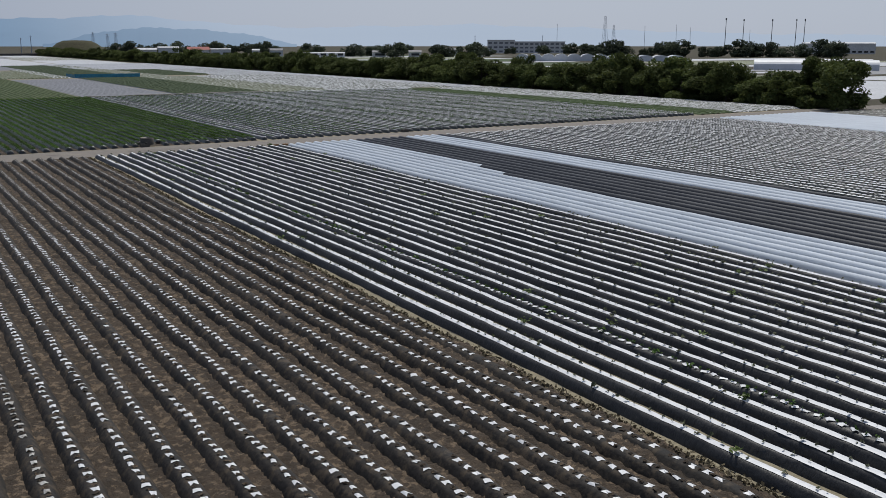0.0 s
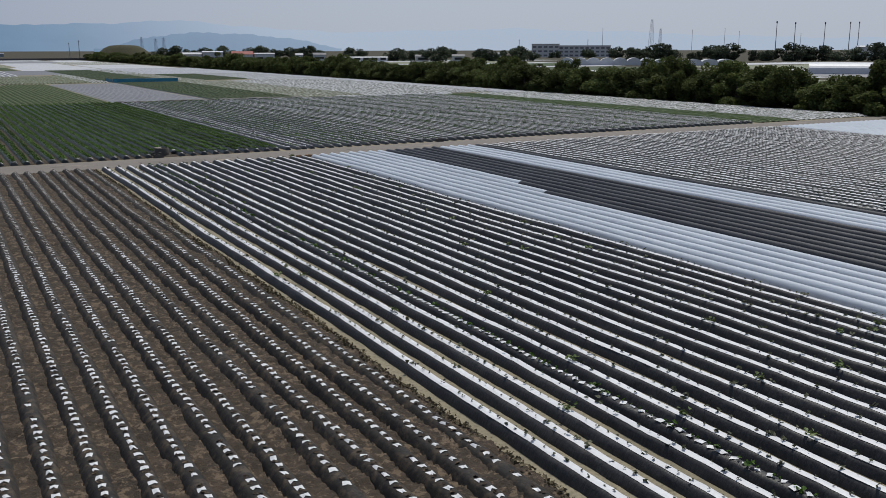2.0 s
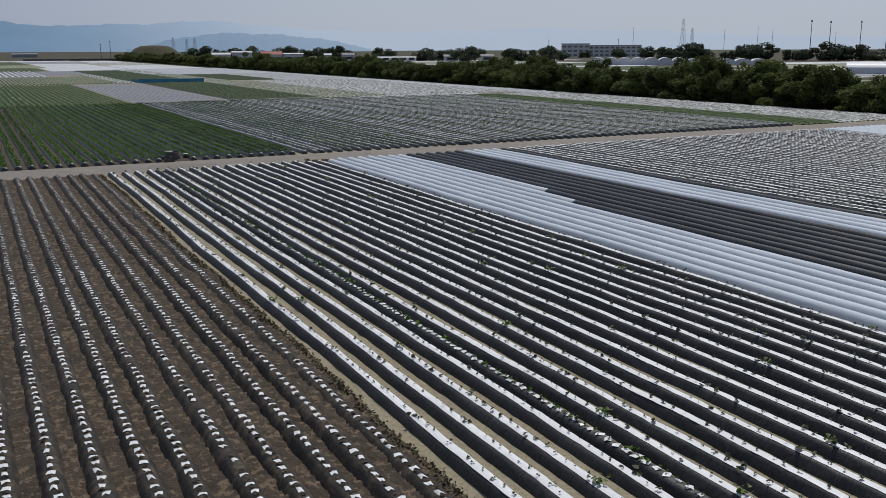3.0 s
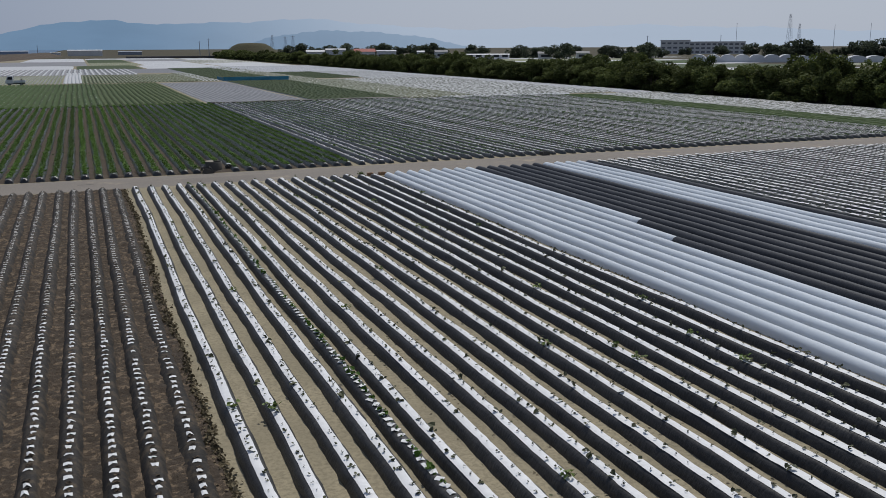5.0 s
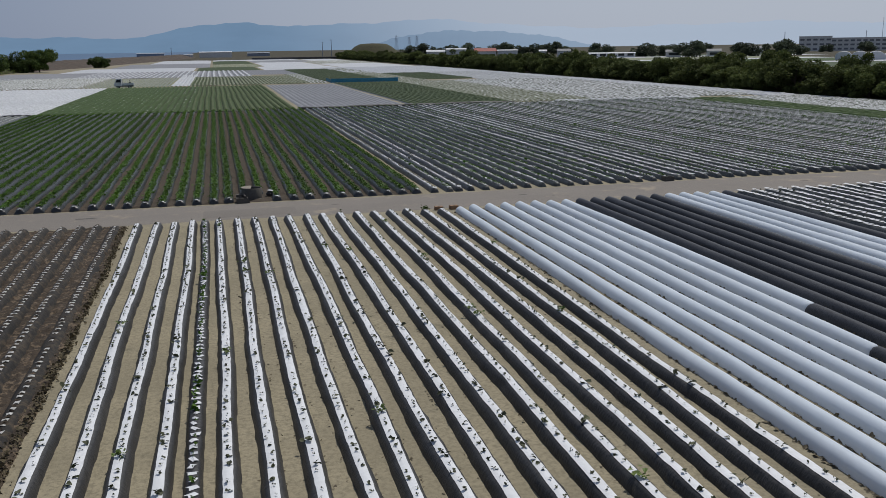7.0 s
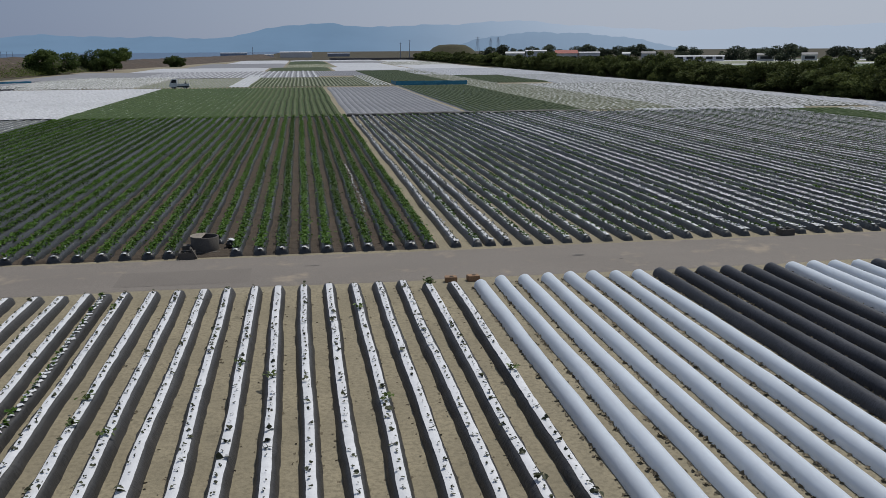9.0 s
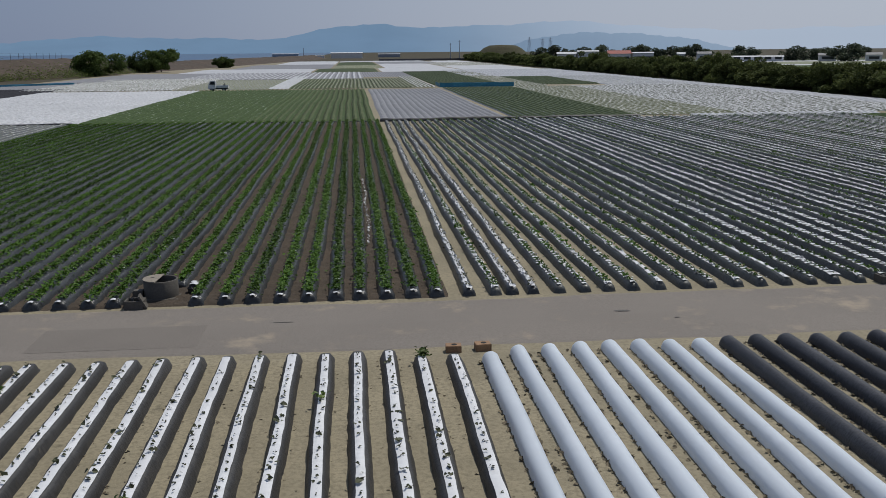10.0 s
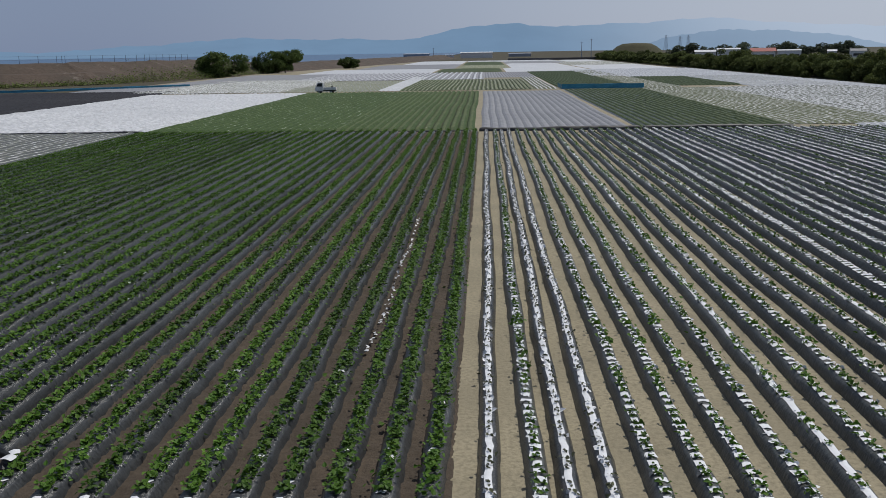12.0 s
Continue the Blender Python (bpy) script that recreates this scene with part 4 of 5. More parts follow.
def valve_box(x, y, turn, label, lid):
    w = empty("valve_box", x, y, 0, turn, label=label, category="valve box")
    b = bmesh.new()
    for x0, x1, y0, y1 in ((-0.3, 0.3, -0.26, -0.2), (-0.3, 0.3, 0.2, 0.26), (-0.3, -0.24, -0.2, 0.2), (0.24, 0.3, -0.2, 0.2)):
        box(x0, x1, y0, y1, 0, 0.27, 0.008, b)
    part("box_wall", b, M_CONCRETE, w, "concrete wall")
    # near-black floor: the shade in the box is its colour
    part("box_floor", box(-0.238, 0.238, -0.198, 0.198, 0.02, 0.1), M_HOLE, w)
    if lid:
        q = part("box_lid", box(-0.04, 0.03, -0.24, 0.24, 0, 0.46, 0.01), M_CONCRETE, w, "tilted concrete lid")
        q.matrix_basis = pose(0.36, 0.0, 0.01, 0, -28, 8)
        b = rod(bmesh.new(), (-0.08, 0.04, 0.1), (-0.08, 0.04, 0.31), 0.035, 0.03)
        rod(b, (-0.14, 0.04, 0.31), (-0.02, 0.04, 0.31), 0.012)
        part("valve", b, M_POST, w, "dark valve with a handle")
    return w


valve_box(18.6, 79.2, 0, "low open concrete valve box beside the well", True)
valve_box(43.62, 79.18, 2, "low concrete valve box at the road edge", False)


def clay_block(x, y, turn):
    w = empty("clay_block", x, y, 0, turn, label="orange clay block with a round hole beside the road", category="clay block", group="clay blocks by the road")
    b = box(-0.21, 0.21, -0.16, 0.16, 0, 0.2, 0.012)
    part("block_body", b, M_CLAY, w)
    # no hole is cut: a near-black disc paints its shade
    b = bmesh.new()
    bmesh.ops.create_cone(b, cap_ends=True, segments=20, radius1=0.075, radius2=0.075, depth=0.012, matrix=Matrix.Translation((0.02, 0.0, 0.199)))
    part("block_hole", b, M_HOLE, w, "near-black disc for a shaded hole")


clay_block(28.13, 73.72, -4)
clay_block(28.93, 73.78, 5)

# crumpled film beside the well
fb = empty("film_bundle", 20.2, 80.75, 0, label="crumpled black and white film beside the well", category="film bundle")
b = bmesh.new()
bmesh.ops.create_icosphere(b, subdivisions=3, radius=0.26)
r = np.random.default_rng(91)
for q in b.verts:
    q.co = Vector((q.co.x * 0.9, q.co.y * 1.1, max(q.co.z * 0.75 + 0.16, 0.0))) * (1 + r.normal(0, 0.06))
part("black_heap", b, M_BLACK, fb, "crumpled black film")
v, f = dashes(np.array([-0.1, 0.15]), lambda y: 0 * y, lambda y: 1 + 0 * y, 0.37, 0.14, 0.22, 92, 0.6)
piece("white_scrap", mesh_of("white_scrap", v, f, M_WHITE), fb, "white film scrap")
gp = empty("leafy_plant", 27.22, 72.85, 0.22, label="leafy green plant at the head of a bed", category="plant")
r = np.random.default_rng(93)
c = r.normal(0, 1, (70, 3)) * (0.09, 0.14, 0.05) + (0, 0, 0.07)
v, f = leaves(c, r.uniform(0.04, 0.065, 70), 94, 0.5)
piece("leaf_mass", mesh_of("leaf_mass", v, f, M_YOUNG), gp)

# ---- trees ----


def blob_leaves(r, centres, radii, per, size, seed):
    cs = []
    for c_, q in zip(centres, radii):
        d = r.normal(0, 1, (per, 3))
        d /= np.linalg.norm(d, axis=1, keepdims=True)
        k = r.uniform(0.55, 1.05, (per, 1))
        cs.append(np.asarray(c_)[None] + d * k * np.asarray(q)[None])
    c = np.concatenate(cs)
    c = c[c[:, 2] > 0.05]
    return leaves(c, size * r.uniform(0.6, 1.3, len(c)), seed, 0.3)


def tree_meshes(seed, height, spread, clumps, per, size, leaf, low=0.15):
    r = np.random.default_rng(seed)
    b = bmesh.new()
    top = height * 0.62
    rod(b, (0, 0, -0.1), (0.1, 0.05, height * 0.35), 0.05 * height ** 0.7, 0.035 * height ** 0.7)
    rod(b, (0.1, 0.05, height * 0.34), (0.0, 0.1, top), 0.035 * height ** 0.7, 0.02 * height ** 0.7)
    centres, radii = [], []
    for k in range(clumps):
        a, q = r.uniform(0, 6.28), spread * math.sqrt(r.uniform(0.02, 1))
        z = height * r.uniform(low, 0.86) * (1 - 0.25 * (q / spread) ** 2)
        p = (q * math.cos(a), q * math.sin(a), z)
        s = r.uniform(0.2, 0.36) * spread * 1.3
        centres.append(p)
        radii.append((s, s, s * r.uniform(0.6, 0.85)))
        if k % 2 == 0:
            rod(b, (0.08, 0.04, min(z, height * 0.3) * r.uniform(0.5, 0.9)), p, 0.02 * height ** 0.7, 0.006 * height ** 0.7, 6)
    me = bpy.data.meshes.new("trunk")
    b.to_mesh(me)
    b.free()
    me.materials.append(M_BARK)
    v, f = blob_leaves(r, centres, radii, per, size, seed + 1)
    return me, mesh_of("crown", v, f, leaf)


def plant_tree(kind, x, y, scale, turn, name, label, group):
    t = empty(name, x, y, 0, turn, label=label, category="tree", group=group)
    t.scale = (scale[0], scale[0], scale[1])
    piece("trunk", kind[0], t, "")
    piece("crown", kind[1], t, "")
    return t


hedge_kinds = [tree_meshes(4000 + 10 * k, 5.6, 3.1, 20, 300, 0.15, M_TREE, 0.06) for k in range(6)]
r = np.random.default_rng(11)
y = 77.5
while y < 780:
    for side in (0, 1):
        if side and y > 420:
            continue
        far_k = 1.0 if y < 420 else 1.25
        tall = r.uniform(0.78, 1.12) if r.random() > 0.16 else r.uniform(1.2, 1.42)
        plant_tree(hedge_kinds[r.integers(6)], 108.6 + 3.8 * side + 0.012 * (y - 90) + r.normal(0, 0.5), y + 2.2 * side + r.normal(0, 0.7), (r.uniform(0.95, 1.25) * far_k, tall), r.uniform(0, 360),
                   "hedge_tree", "dense dark green bushy tree in a windbreak hedge", "windbreak hedge")
    y += 4.4 if y < 250 else 6.0
for x, yy, s in ((120, 76.5, 0.35), (126, 79, 0.3)):
    plant_tree(hedge_kinds[int(x) % 6], x, yy, (s * 1.3, s), x * 31, "bush", "low dark bush at the end of the hedge", "bushes at the hedge end")
big_kinds = [tree_meshes(4200 + 10 * k, 9.0, 6.0, 24, 420, 0.24, M_BIG, 0.1) for k in range(3)]
for k, (x, yy, sx, sz, lab) in enumerate(((-62, 384, 1.2, 1.12, "broad dark green tree at the levee foot"), (-59.5, 434, 1.0, 0.9, "broad dark green tree at the levee foot"), (-52, 438, 1.0, 1.15, "tall round tree at the levee foot"), (-38.6, 522, 0.78, 0.72, "lone round bush at the levee foot"), (-70, 380, 0.5, 0.35, "low bush at the levee foot"))):
    plant_tree(big_kinds[k % 3], x, yy, (sx, sz), 70 * k, "tree", lab, "trees at the levee foot")
far_kinds = [tree_meshes(4300 + 10 * k, 10.0, 7.5, 16, 170, 0.45, M_TREE2, 0.08) for k in range(3)]
FAR_TREES = [(283, 642, 1.0), (285, 574, 0.9), (305, 587, 0.75), (291, 526, 1.05), (330, 526, 0.8), (333, 500, 1.05), (369, 536, 0.7), (262, 600, 0.55)]
FAR_TREES += [(425 + 8.5 * k + 4 * math.sin(k * 2.3), 492 - 9.2 * k + 5 * math.sin(k * 3.1), 0.95 + 0.3 * math.sin(k * 1.7)) for k in range(14)]
FAR_TREES += [(196 + 12.5 * k, 880 - 4 * k, 1.0 + 0.25 * math.sin(k * 2.1)) for k in range(12)]
FAR_TREES += [(380 + 26 * k, 720 - 12 * k + 9 * math.sin(k), 0.8 + 0.2 * math.sin(k * 1.3)) for k in range(10)]
for k, (x, yy, s) in enumerate(FAR_TREES):
    plant_tree(far_kinds[k % 3], x, yy, (s * 1.1, s), 53 * k, "tree", "far dark round tree among fields", "far trees")

# ---- levee and shore ----
foot = [(-240, 232), (-110, 284), (-78, 318), (-66, 360), (-60, 420), (-46, 520), (-30, 680), (-8, 900), (0, 1060)]


def offset_line(line, d):
    out = []
    for k, (x, y) in enumerate(line):
        a, b = line[max(0, k - 1)], line[min(len(line) - 1, k + 1)]
        t = Vector((b[0] - a[0], b[1] - a[1])).normalized()
        out.append((x - t.y * d, y + t.x * d))
    return out


dense = []
for (xa, ya), (xb, yb) in zip(foot, foot[1:]):
    n = max(2, int(math.hypot(xb - xa, yb - ya) / 5))
    dense += [(xa + (xb - xa) * k / n, ya + (yb - ya) * k / n) for k in range(n)]
dense.append(foot[-1])
steps = [(0, -0.05), (1.5, 0.7), (7, 3.2), (8.5, 3.35), (14, 5.9), (18, 6.0), (26, 2.0), (40, 0.0)]
lv, lf = [], []
r = np.random.default_rng(21)
lines = [offset_line(dense, d) for d, _ in steps]
for i in range(len(dense)):
    low = float(np.interp(dense[i][1], [400, 480], [1.0, 0.6]))
    for (d, z), ln in zip(steps, lines):
        lv.append((ln[i][0] + r.normal(0, 0.2), ln[i][1], z * low + (r.normal(0, 0.12) if 0 < d < 40 else 0)))
w = len(steps)
for i in range(len(dense) - 1):
    for j in range(w - 1):
        lf.append((i * w + j, (i + 1) * w + j, (i + 1) * w + j + 1, i * w + j + 1)[::-1])
levee = tagged(piece("levee", mesh_of("levee", lv, lf, M_LEVEE)), "long brown grassy levee with two slopes", "levee", kind="structure")
tagged(piece("water", mesh_of("water", [(-4500, 300, 0.3), (-130, 300, 0.3), (-60, 700, 0.3), (-30, 1100, 0.3), (-30, 4500, 0.3), (-4500, 4500, 0.3)], [(0, 1, 2, 3, 4, 5)], M_SEA)), "far blue water behind the levee", "water", kind="structure")
n = 60000
pick = r.integers(0, len(dense) - 1, n)
along = np.array(dense)[pick][:, 1]
pick = pick[(along < 425) & (along > 240)]
along = np.array(dense)[pick][:, 1]
up = np.abs(r.normal(0, 1.0, len(pick))) * np.interp(along, [240, 320, 350, 425], [0.9, 1.2, 3.8, 3.8])
base = np.array(offset_line(dense, -1.0))[pick] + r.normal(0, 1.6, (len(pick), 2)) - np.stack([up, 0 * up], 1)
v, f = leaves(np.concatenate([base, (0.46 * up + np.abs(r.normal(0.15, 0.2, len(pick))))[:, None]], 1), r.uniform(0.1, 0.26, len(pick)), 22, 0.6)
tagged(piece("grass", mesh_of("grass", v, f, leafy("levee_foot_grass", (0.085, 0.125, 0.03), (0.14, 0.165, 0.045), 0.8, 0.25))), "green grass along the levee foot", "grass", kind="stuff")

crest = offset_line(dense, 16)
fence = empty("fence", 0, 0, 0, label="wire fence on thin posts along the levee crest", category="fence")
b0 = rod(bmesh.new(), (0, 0, 0), (0, 0, 2.2), 0.05, 0.05, 6)
pm = bpy.data.meshes.new("post")
b0.to_mesh(pm)
b0.free()
pm.materials.append(M_POST)
for k, (x, y) in enumerate(crest[:: 1]):
    if y < 400:
        p = piece("post", pm, fence)
        p.location = (x, y, 5.9 * float(np.interp(y, [400, 480], [1.0, 0.6])))
for z in (7.0, 8.0):
    b = bmesh.new()
    for a, c_ in zip(crest, crest[1:]):
        if c_[1] < 400:
            rod(b, (*a, z), (*c_, z), 0.015, 0.015, 4)
    part("wire", b, M_POST, fence)

# ---- nets ----


def net_fence(pts, h, label, m=M_BLUE):
    t = empty("net_fence", 0, 0, 0, label=label, category="net fence", group="low net fences")
    r = np.random.default_rng(int(abs(pts[0][0])))
    ps = []
    for a, c_ in zip(pts, pts[1:]):
        n = max(2, int(math.hypot(c_[0] - a[0], c_[1] - a[1]) / 1.5))
        ps += [(a[0] + (c_[0] - a[0]) * k / n, a[1] + (c_[1] - a[1]) * k / n) for k in range(n)]
    ps.append(pts[-1])
    vs, fs = [], []
    for k, (x, y) in enumerate(ps):
        for s in (-0.02, 0.02):
            vs += [(x, y + s, 0.02), (x, y + s + r.normal(0, 0.05), h * 0.5), (x, y + s, h - 0.1 * abs(r.normal(0, 1)))]
    for k in range(len(ps) - 1):
        q = k * 6
        fs += [(q, q + 6, q + 7, q + 1), (q + 1, q + 7, q + 8, q + 2), (q + 3, q + 4, q + 10, q + 9), (q + 4, q + 5, q + 11, q + 10), (q + 2, q + 8, q + 11, q + 5)]
    piece("net", mesh_of("net", vs, fs, m), t, "coarse plastic net")
    for k, (x, y) in enumerate(ps[::3]):
        part("post", rod(bmesh.new(), (x, y + 0.05, 0), (x, y + 0.05, h + 0.12), 0.025, 0.025, 6), M_STEEL, t)


net_fence([(44.4, 249.5), (60.6, 249.3)], 1.0, "blue net fence across the end of a field")
net_fence([(44.4, 249.6), (44.6, 262)], 0.85, "blue net fence along the side of a field")
net_fence([(-86, 262), (-71, 271), (-45, 294)], 0.6, "low blue net at the levee foot")
net_fence([(-44.5, 295), (-36, 330)], 0.5, "low pale net along far beds", M_F_WHITE)

# ---- small truck ----


def truck(x, y):
    t = empty("pickup_truck", x, y, 0, 0, label="small white pickup truck parked between fields", category="truck")
    b = bmesh.new()
    prof = [(-1.7, 0.42), (-1.7, 0.85), (-1.62, 1.02), (-1.3, 1.72), (-1.18, 1.78), (-0.45, 1.78), (-0.4, 1.7), (-0.4, 0.42)]
    left = [b.verts.new((px, -0.7 + 0.05 * (pz > 1.1), pz)) for px, pz in prof]
    right = [b.verts.new((px, 0.7 - 0.05 * (pz > 1.1), pz)) for px, pz in prof]
    b.faces.new(left)
    b.faces.new(right[::-1])
    for k in range(len(prof)):
        j = (k + 1) % len(prof)
        b.faces.new((left[k], right[k], right[j], left[j]))
    bmesh.ops.recalc_face_normals(b, faces=b.faces[:])
    bmesh.ops.bevel(b, geom=b.edges[:], offset=0.03, segments=2, affect="EDGES")
    cab = part("cab", b, M_PAINT, t, "white cab")
    for s in (-1, 1):
        b = bmesh.new()
        q = [b.verts.new((px, s * 0.712 - s * 0.05 * (pz > 1.2), pz)) for px, pz in ((-1.42, 1.12), (-1.2, 1.62), (-0.52, 1.64), (-0.5, 1.12))]
        b.faces.new(q if s < 0 else q[::-1])
        bmesh.ops.solidify(b, geom=b.faces[:], thickness=0.01)
        part("side_window", b, M_GLASS, cab, "dark glass")
    b = bmesh.new()
    q = [b.verts.new(p) for p in ((-1.612, -0.58, 1.1), (-1.612, 0.58, 1.1), (-1.345, 0.56, 1.66), (-1.345, -0.56, 1.66))]
    b.faces.new(q)
    bmesh.ops.solidify(b, geom=b.faces[:], thickness=0.01)
    part("windscreen", b, M_GLASS, cab, "dark glass")
    part("bed_floor", box(-0.36, 1.7, -0.7, 0.7, 0.55, 0.66, 0.01), M_PAINT, t)
    for s in (-1, 1):
        part("bed_side", box(-0.34, 1.7, s * 0.7 - 0.02, s * 0.7 + 0.02, 0.66, 0.96, 0.008), M_PAINT, t)
    part("tailgate", box(1.66, 1.7, -0.66, 0.66, 0.66, 0.96, 0.008), M_PAINT, t)
    b = bmesh.new()
    for yy in (-0.62, 0.62):
        rod(b, (-0.3, yy, 0.66), (-0.3, yy, 1.72), 0.02)
    rod(b, (-0.3, -0.62, 1.72), (-0.3, 0.62, 1.72), 0.02)
    rod(b, (-0.3, -0.62, 1.3), (-0.3, 0.62, 1.3), 0.02)
    part("rack", b, M_STEEL, t, "thin steel rack")
    part("chassis", box(-1.5, 1.6, -0.45, 0.45, 0.32, 0.54, 0.02), M_POST, t)
    for px in (-1.05, 0.95):
        for s in (-1, 1):
            b = bmesh.new()
            bmesh.ops.create_cone(b, cap_ends=True, segments=24, radius1=0.27, radius2=0.27, depth=0.15, matrix=pose(px, s * 0.62, 0.27, 90))
            bmesh.ops.bevel(b, geom=[e for e in b.edges if e.calc_face_angle(0) > 1], offset=0.03, segments=2, affect="EDGES")
            wh = part("wheel", b, M_RUBBER, t, "black tyre", False)
            b = bmesh.new()
            bmesh.ops.create_cone(b, cap_ends=True, segments=16, radius1=0.15, radius2=0.15, depth=0.16, matrix=pose(px, s * 0.622, 0.27, 90))
            part("rim", b, M_STEEL, wh, "grey steel rim")
    return t


truck(-1.9, 244.2).scale = (1.2, 1.2, 1.2)
# dark shape on the truck bed, not identified; built as tank and lance
tank = empty("sprayer", -0.7, 244.2, 0.8, 0, label="dark unidentified equipment on the bed of a small truck", category="sprayer")
b = bmesh.new()
bmesh.ops.create_cone(b, cap_ends=True, segments=16, radius1=0.22, radius2=0.2, depth=0.55, matrix=Matrix.Translation((0, 0, 0.275)))
part("tank", b, M_POST, tank)
part("lance", rod(bmesh.new(), (0.1, 0, 0.5), (-0.1, 0, 1.05), 0.05, 0.03), M_POST, tank)

# ---- far buildings ----


def building(name, x, y, w, d, h, turn, wall, roof, label, floors=0, bays=0, gable=0.0):
    t = empty(name, x, y, 0, turn, label=label, category="building", group="far buildings")
    part("wall", box(-w / 2, w / 2, -d / 2, d / 2, -0.1, h), wall, t)
    if gable:
        b = bmesh.new()
        e = 0.4
        q = [b.verts.new(p) for p in ((-w / 2 - e, -d / 2 - e, h), (w / 2 + e, -d / 2 - e, h), (w / 2 + e, d / 2 + e, h), (-w / 2 - e, d / 2 + e, h), (-w / 2 - e, 0, h + gable), (w / 2 + e, 0, h + gable))]
        for ids in ((0, 1, 5, 4), (2, 3, 4, 5), (1, 2, 5), (3, 0, 4), (3, 2, 1, 0)):
            b.faces.new([q[i] for i in ids])
        part("roof", b, roof, t)
    else:
        part("roof", box(-w / 2 - 0.3, w / 2 + 0.3, -d / 2 - 0.3, d / 2 + 0.3, h, h + 0.5), roof, t)
    for fl in range(floors):
        for k in range(bays):
            cx = -w / 2 + (k + 0.5) * w / bays
            z = 1.0 + fl * (h - 0.3) / floors
            # past 700 m haze is put into the panes as a lighter grey
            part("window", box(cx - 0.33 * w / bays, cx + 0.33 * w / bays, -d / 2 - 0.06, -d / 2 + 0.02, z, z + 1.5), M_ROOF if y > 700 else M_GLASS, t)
    return t


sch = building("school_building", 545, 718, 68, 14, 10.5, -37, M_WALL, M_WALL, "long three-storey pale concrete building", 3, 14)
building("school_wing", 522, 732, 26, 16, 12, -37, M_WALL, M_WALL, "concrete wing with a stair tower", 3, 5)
for x, y, w, d, h, tn, wm, rm, gb, lab in (
    (173, 680, 13, 9, 4.6, -12, M_WALL, M_PAINT, 1.2, "low shed with a pale roof"), (187, 676, 14, 9, 6.0, -12, M_PAINT, M_PAINT, 0.8, "white two-storey farm building"),
    (207, 670, 15, 10, 4.4, -12, M_WALL, M_RED, 2.2, "house with a red roof"), (222, 665, 14, 8, 4.8, -12, M_PAINT, M_PAINT, 0.6, "long low white shed behind the hedge"), (246, 657, 5, 5, 4, -15, M_PAINT, M_PAINT, 1.0, "small white house among far trees"),
    (260, 652, 9, 7, 4, -15, M_PAINT, M_ROOF, 1.4, "white house with a grey roof"), (258, 565, 28, 6, 2.6, -22, M_PAINT, M_PAINT, 0.6, "long low white shed"), (291, 548, 9, 6, 3.2, -25, M_WALL, M_ROOF, 1.2, "small house among trees"),
    (312, 537, 8, 6, 3.4, -25, M_PAINT, M_ROOF, 1.2, "small white house among far trees"), (405, 640, 12, 8, 4, -30, M_PAINT, M_ROOF, 1.4, "small white house among far trees"),
    (20, 1062, 34, 14, 5.5, 0, M_WALL, M_PAINT, 0.8, "long shed with a white roof"), (-8, 1040, 9, 4, 3.4, 0, M_PAINT, M_PAINT, 0.3, "small white building by the water"), (70, 1164, 26, 10, 3.5, 0, M_HAZY, M_HAZY, 0.8, "grey warehouse at the far shore"), (-62, 1300, 34, 14, 4.2, 0, M_HAZY, M_HAZY, 1.0, "far grey warehouse by the water"),
    (740, 520, 60, 12, 9, -45, M_WALL, M_PAINT, 1.2, "far pale stand of a sports ground")):
    building("farm_building", x, y, w, d, h, tn, wm, rm, lab, 1 if y < 1000 else 0, max(1, int(w / 5)), gb)


def greenhouse(x, y, w, d, spans, turn, h=3.2):
    t = empty("greenhouse", x, y, 0, turn, label="white film greenhouse with rounded spans", category="greenhouse", group="far greenhouses")
    for k in range(spans):
        b = bmesh.new()
        sx = w / spans
        arc = [(-sx / 2, 0), (-sx / 2, h * 0.5)] + [(-sx / 2 * math.cos(a), h * 0.5 + h * 0.5 * math.sin(a)) for a in np.linspace(0.2, math.pi - 0.2, 8)] + [(sx / 2, h * 0.5), (sx / 2, 0)]
        fr = [b.verts.new((px + (k + 0.5) * sx - w / 2, -d / 2, pz)) for px, pz in arc]
        bk = [b.verts.new((px + (k + 0.5) * sx - w / 2, d / 2, pz)) for px, pz in arc]
        b.faces.new(fr)
        b.faces.new(bk[::-1])
        for i in range(len(arc) - 1):
            b.faces.new((fr[i], bk[i], bk[i + 1], fr[i + 1]))
        part("span", b, M_WHITE, t)


greenhouse(303, 373, 46, 12, 7, -38, 3.6)
greenhouse(335, 346, 38, 10, 5, -38, 3.0)
greenhouse(266, 196, 9, 38, 1, 37, 3.4)
greenhouse(278, 206, 9, 38, 1, 37, 3.4)

# ---- masts, lamps, poles, pylons ----


def light_tower(x, y, h):
    t = empty("light_tower", x, y, 0, 35, label="tall floodlight tower of a sports ground", category="light tower", group="floodlight towers")
    part("pole", rod(bmesh.new(), (0, 0, 0), (0, 0, h), 0.38, 0.22), M_POST, t)
    part("lamp_rack", box(-2.6, 2.6, -0.4, 0.4, h, h + 1.7, 0.05), M_POST, t, "dark lamp rack")


for x, y, h in ((677, 594, 30), (687, 582, 29), (709, 568, 29), (722, 552, 29), (726, 546, 29)):
    light_tower(x, y, h)


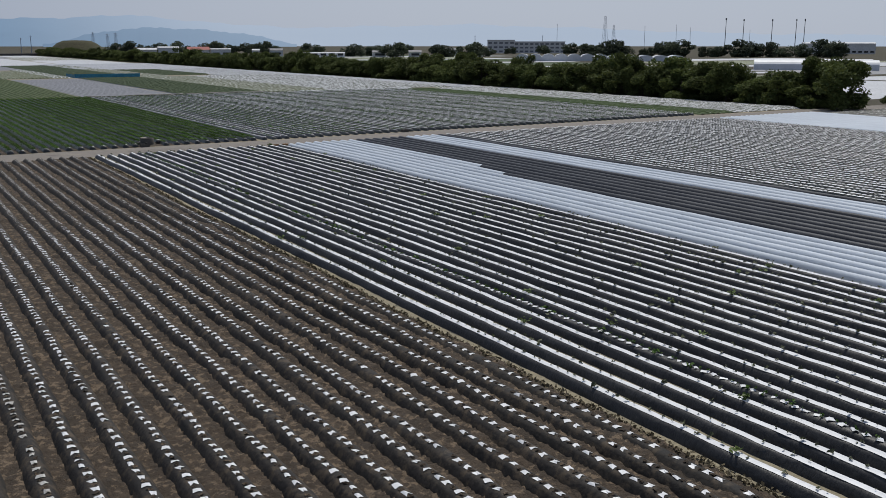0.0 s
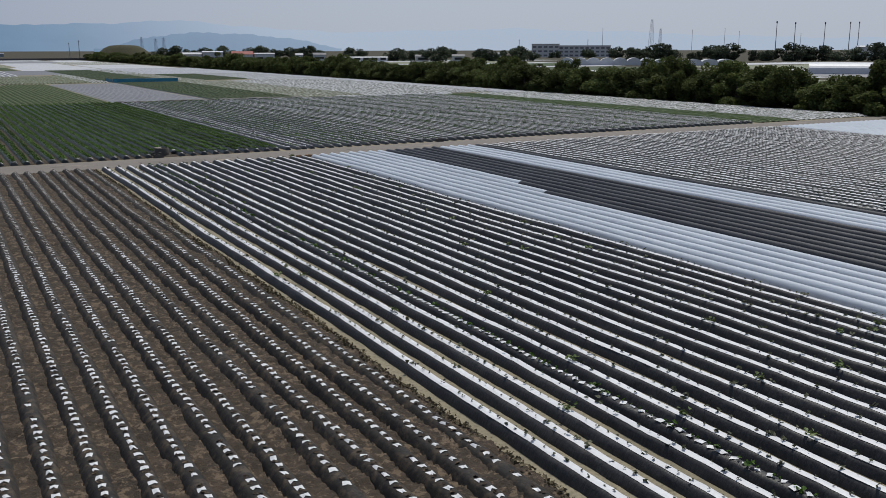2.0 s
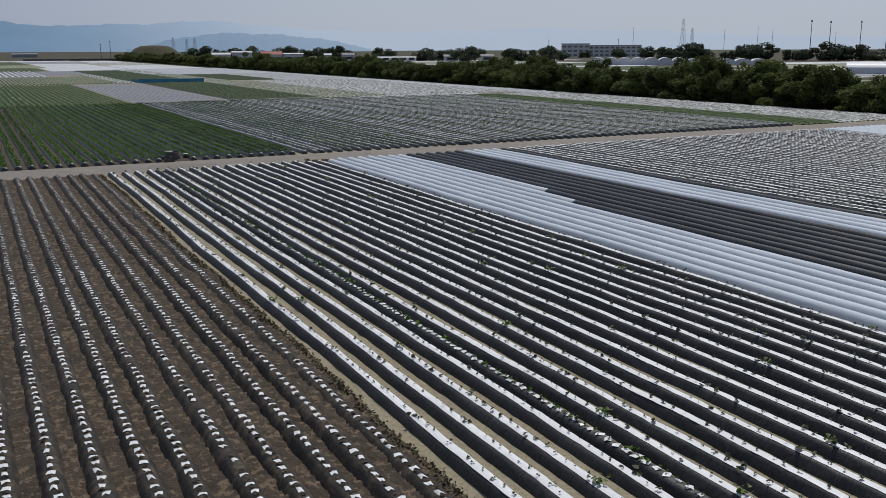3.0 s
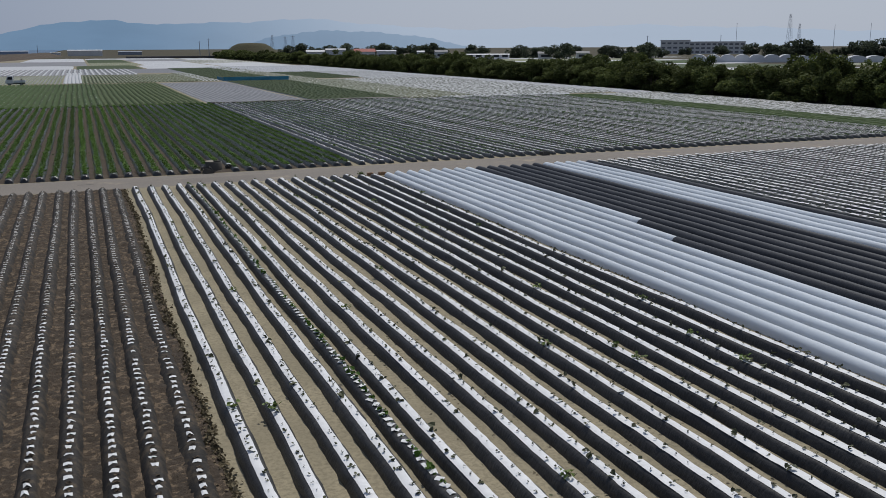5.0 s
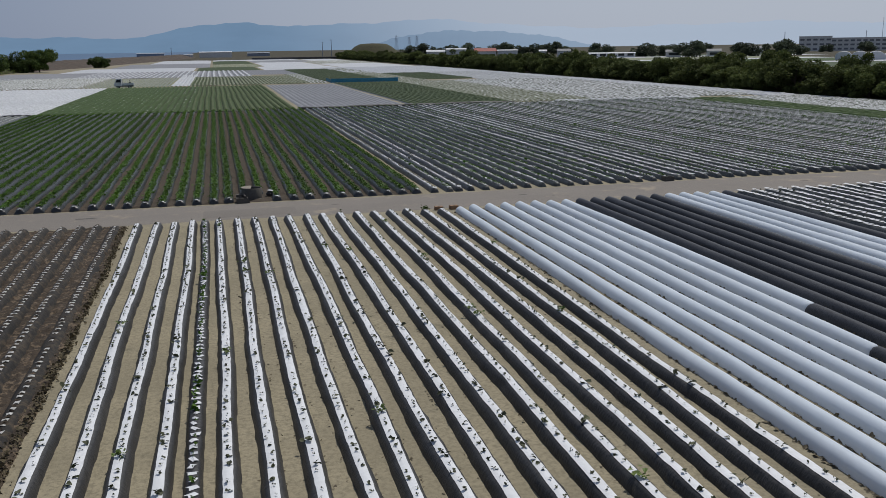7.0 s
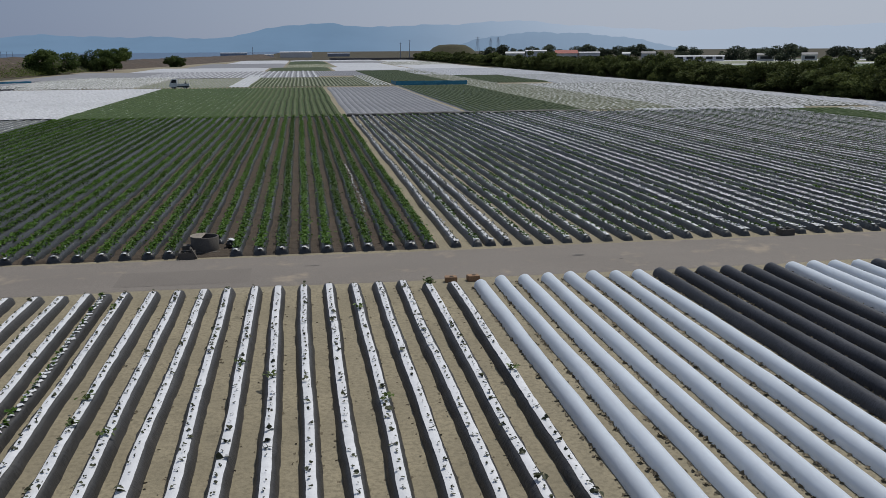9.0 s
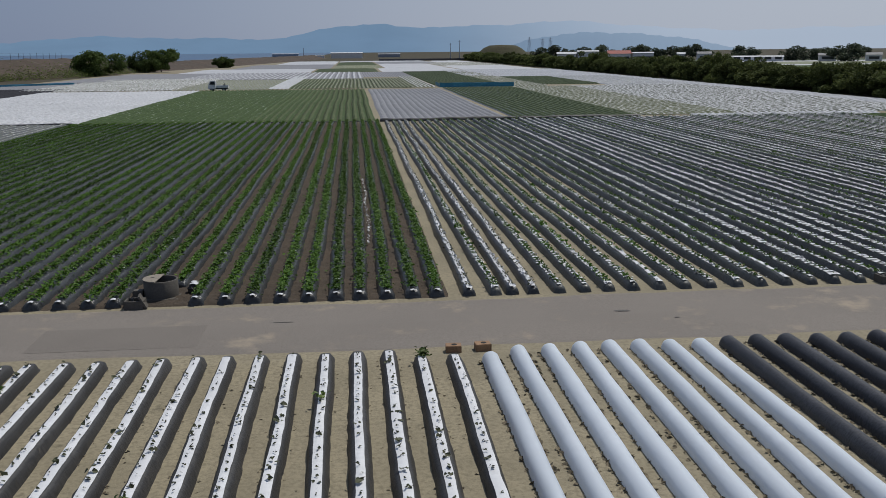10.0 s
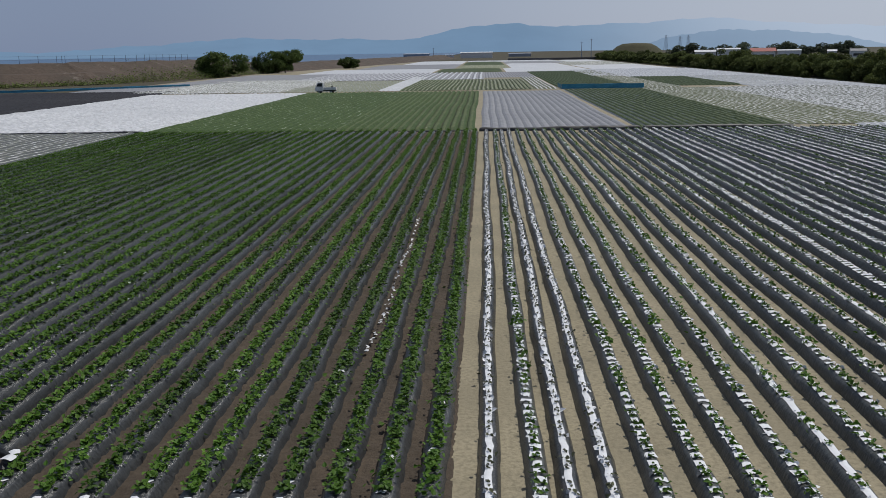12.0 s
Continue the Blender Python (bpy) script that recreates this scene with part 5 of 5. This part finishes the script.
def lattice(x, y, h, wide, arms, name, label):
    t = empty(name, x, y, 0, 20, label=label, category="mast", group="far masts")
    b = bmesh.new()
    n = 8
    for sx, sy in ((-1, -1), (1, -1), (1, 1), (-1, 1)):
        rod(b, (sx * wide, sy * wide, 0), (sx * 0.25 * wide, sy * 0.25 * wide, h), 0.2, 0.13, 4)
    for k in range(n):
        q0, q1 = wide * (1 - 0.75 * k / n), wide * (1 - 0.75 * (k + 1) / n)
        z0, z1 = h * k / n, h * (k + 1) / n
        for s in (-1, 1):
            rod(b, (-q0, s * q0, z0), (q1, s * q1, z1), 0.09, 0.09, 4)
            rod(b, (s * q0, -q0, z0), (s * q1, q1, z1), 0.09, 0.09, 4)
    part("frame", b, M_HAZY, t)
    for k in range(arms):
        z = h * (0.72 + 0.11 * k)
        part("arm", rod(bmesh.new(), (-5, 0, z), (5, 0, z), 0.12, 0.12, 4), M_HAZY, t)


lattice(1000, 1119, 52, 4.0, 0, "radio_mast", "far slim lattice radio mast")
lattice(1012, 1112, 38, 3.0, 0, "radio_mast", "far slim lattice radio mast")
for x, y, h in ((356, 1766, 30), (380, 1761, 27), (394, 1758, 29)):
    lattice(x, y, h, 3.0, 3, "power_pylon", "far steel power pylon")


def pole(x, y, h, arms=1):
    t = empty("utility_pole", x, y, 0, 15, label="far concrete utility pole in haze-tinted grey", category="utility pole", group="far utility poles")
    # shaft and arms carry the haze in their grey
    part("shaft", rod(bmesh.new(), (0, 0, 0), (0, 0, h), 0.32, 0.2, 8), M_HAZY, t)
    for k in range(arms):
        part("crossarm", box(-1.1, 1.1, -0.08, 0.08, h - 0.9 - k, h - 0.75 - k), M_HAZY, t)


for x, y, h in ((101, 761, 13), (108, 761, 15), (943, 1168, 40), (1045, 1077, 36), (1079, 1043, 38), (1094, 1028, 34), (1152, 962, 30), (-24, 1020, 11), (580, 742, 17), (470, 700, 16)):
    pole(x, y, h)
wallb = part("low_wall", box(46, 118, 757, 759, 0, 1.6), M_POST)
tagged(wallb, "dark low wall at the far end of fields", "wall", kind="structure")

# ---- grassy mound ----
mv, mf = [], []
rings = [(25, 0), (20, 4), (14.5, 8.8), (10.5, 11.0), (5, 11.3), (0.5, 11.4)]
n = 36
r = np.random.default_rng(33)
for q, z in rings:
    for k in range(n):
        a = k / n * 6.28318
        mv.append((146 + q * 1.05 * math.cos(a) * (1 + r.normal(0, 0.02)), 789 + q * 0.9 * math.sin(a), z + r.normal(0, 0.1)))
for i in range(len(rings) - 1):
    for k in range(n):
        j = (k + 1) % n
        mf.append((i * n + k, i * n + j, (i + 1) * n + j, (i + 1) * n + k))
M_MOUND = surface("mound_grass", (0.062, 0.056, 0.026), (0.045, 0.048, 0.021), 0.05, 0.8, 0.95, 0.4, 0.2)
tagged(piece("mound", mesh_of("mound", mv, mf, M_MOUND, smooth=True)), "flat-topped mound covered with brown-green grass", "mound", kind="structure")

# ---- mountains ----
def mountains(name, pairs, dist, m, seed, label):
    bs, es = np.array(pairs).T
    b = np.linspace(bs[0], bs[-1], 420)
    wv = wave(seed, (7.0, 2.6, 1.1, 0.45), (0.035, 0.03, 0.022, 0.012))
    e = np.maximum(np.interp(b, bs, es) + wv(b), 0.02)
    vs, fs = [], []
    for k, (bb, ee) in enumerate(zip(np.radians(b), np.radians(e))):
        for q, z in ((dist - 350, -5), (dist - 120, 8 + 0.55 * dist * math.tan(ee)), (dist, 8 + dist * math.tan(ee)), (dist + 250, -5)):
            vs.append((20 + q * math.sin(bb), 40 + q * math.cos(bb), z))
    for k in range(len(b) - 1):
        for j in range(3):
            fs.append((k * 4 + j, k * 4 + j + 1, k * 4 + j + 5, k * 4 + j + 4))
    tagged(piece(name, mesh_of(name, vs, fs, m, smooth=True)), label, "mountains", kind="structure")


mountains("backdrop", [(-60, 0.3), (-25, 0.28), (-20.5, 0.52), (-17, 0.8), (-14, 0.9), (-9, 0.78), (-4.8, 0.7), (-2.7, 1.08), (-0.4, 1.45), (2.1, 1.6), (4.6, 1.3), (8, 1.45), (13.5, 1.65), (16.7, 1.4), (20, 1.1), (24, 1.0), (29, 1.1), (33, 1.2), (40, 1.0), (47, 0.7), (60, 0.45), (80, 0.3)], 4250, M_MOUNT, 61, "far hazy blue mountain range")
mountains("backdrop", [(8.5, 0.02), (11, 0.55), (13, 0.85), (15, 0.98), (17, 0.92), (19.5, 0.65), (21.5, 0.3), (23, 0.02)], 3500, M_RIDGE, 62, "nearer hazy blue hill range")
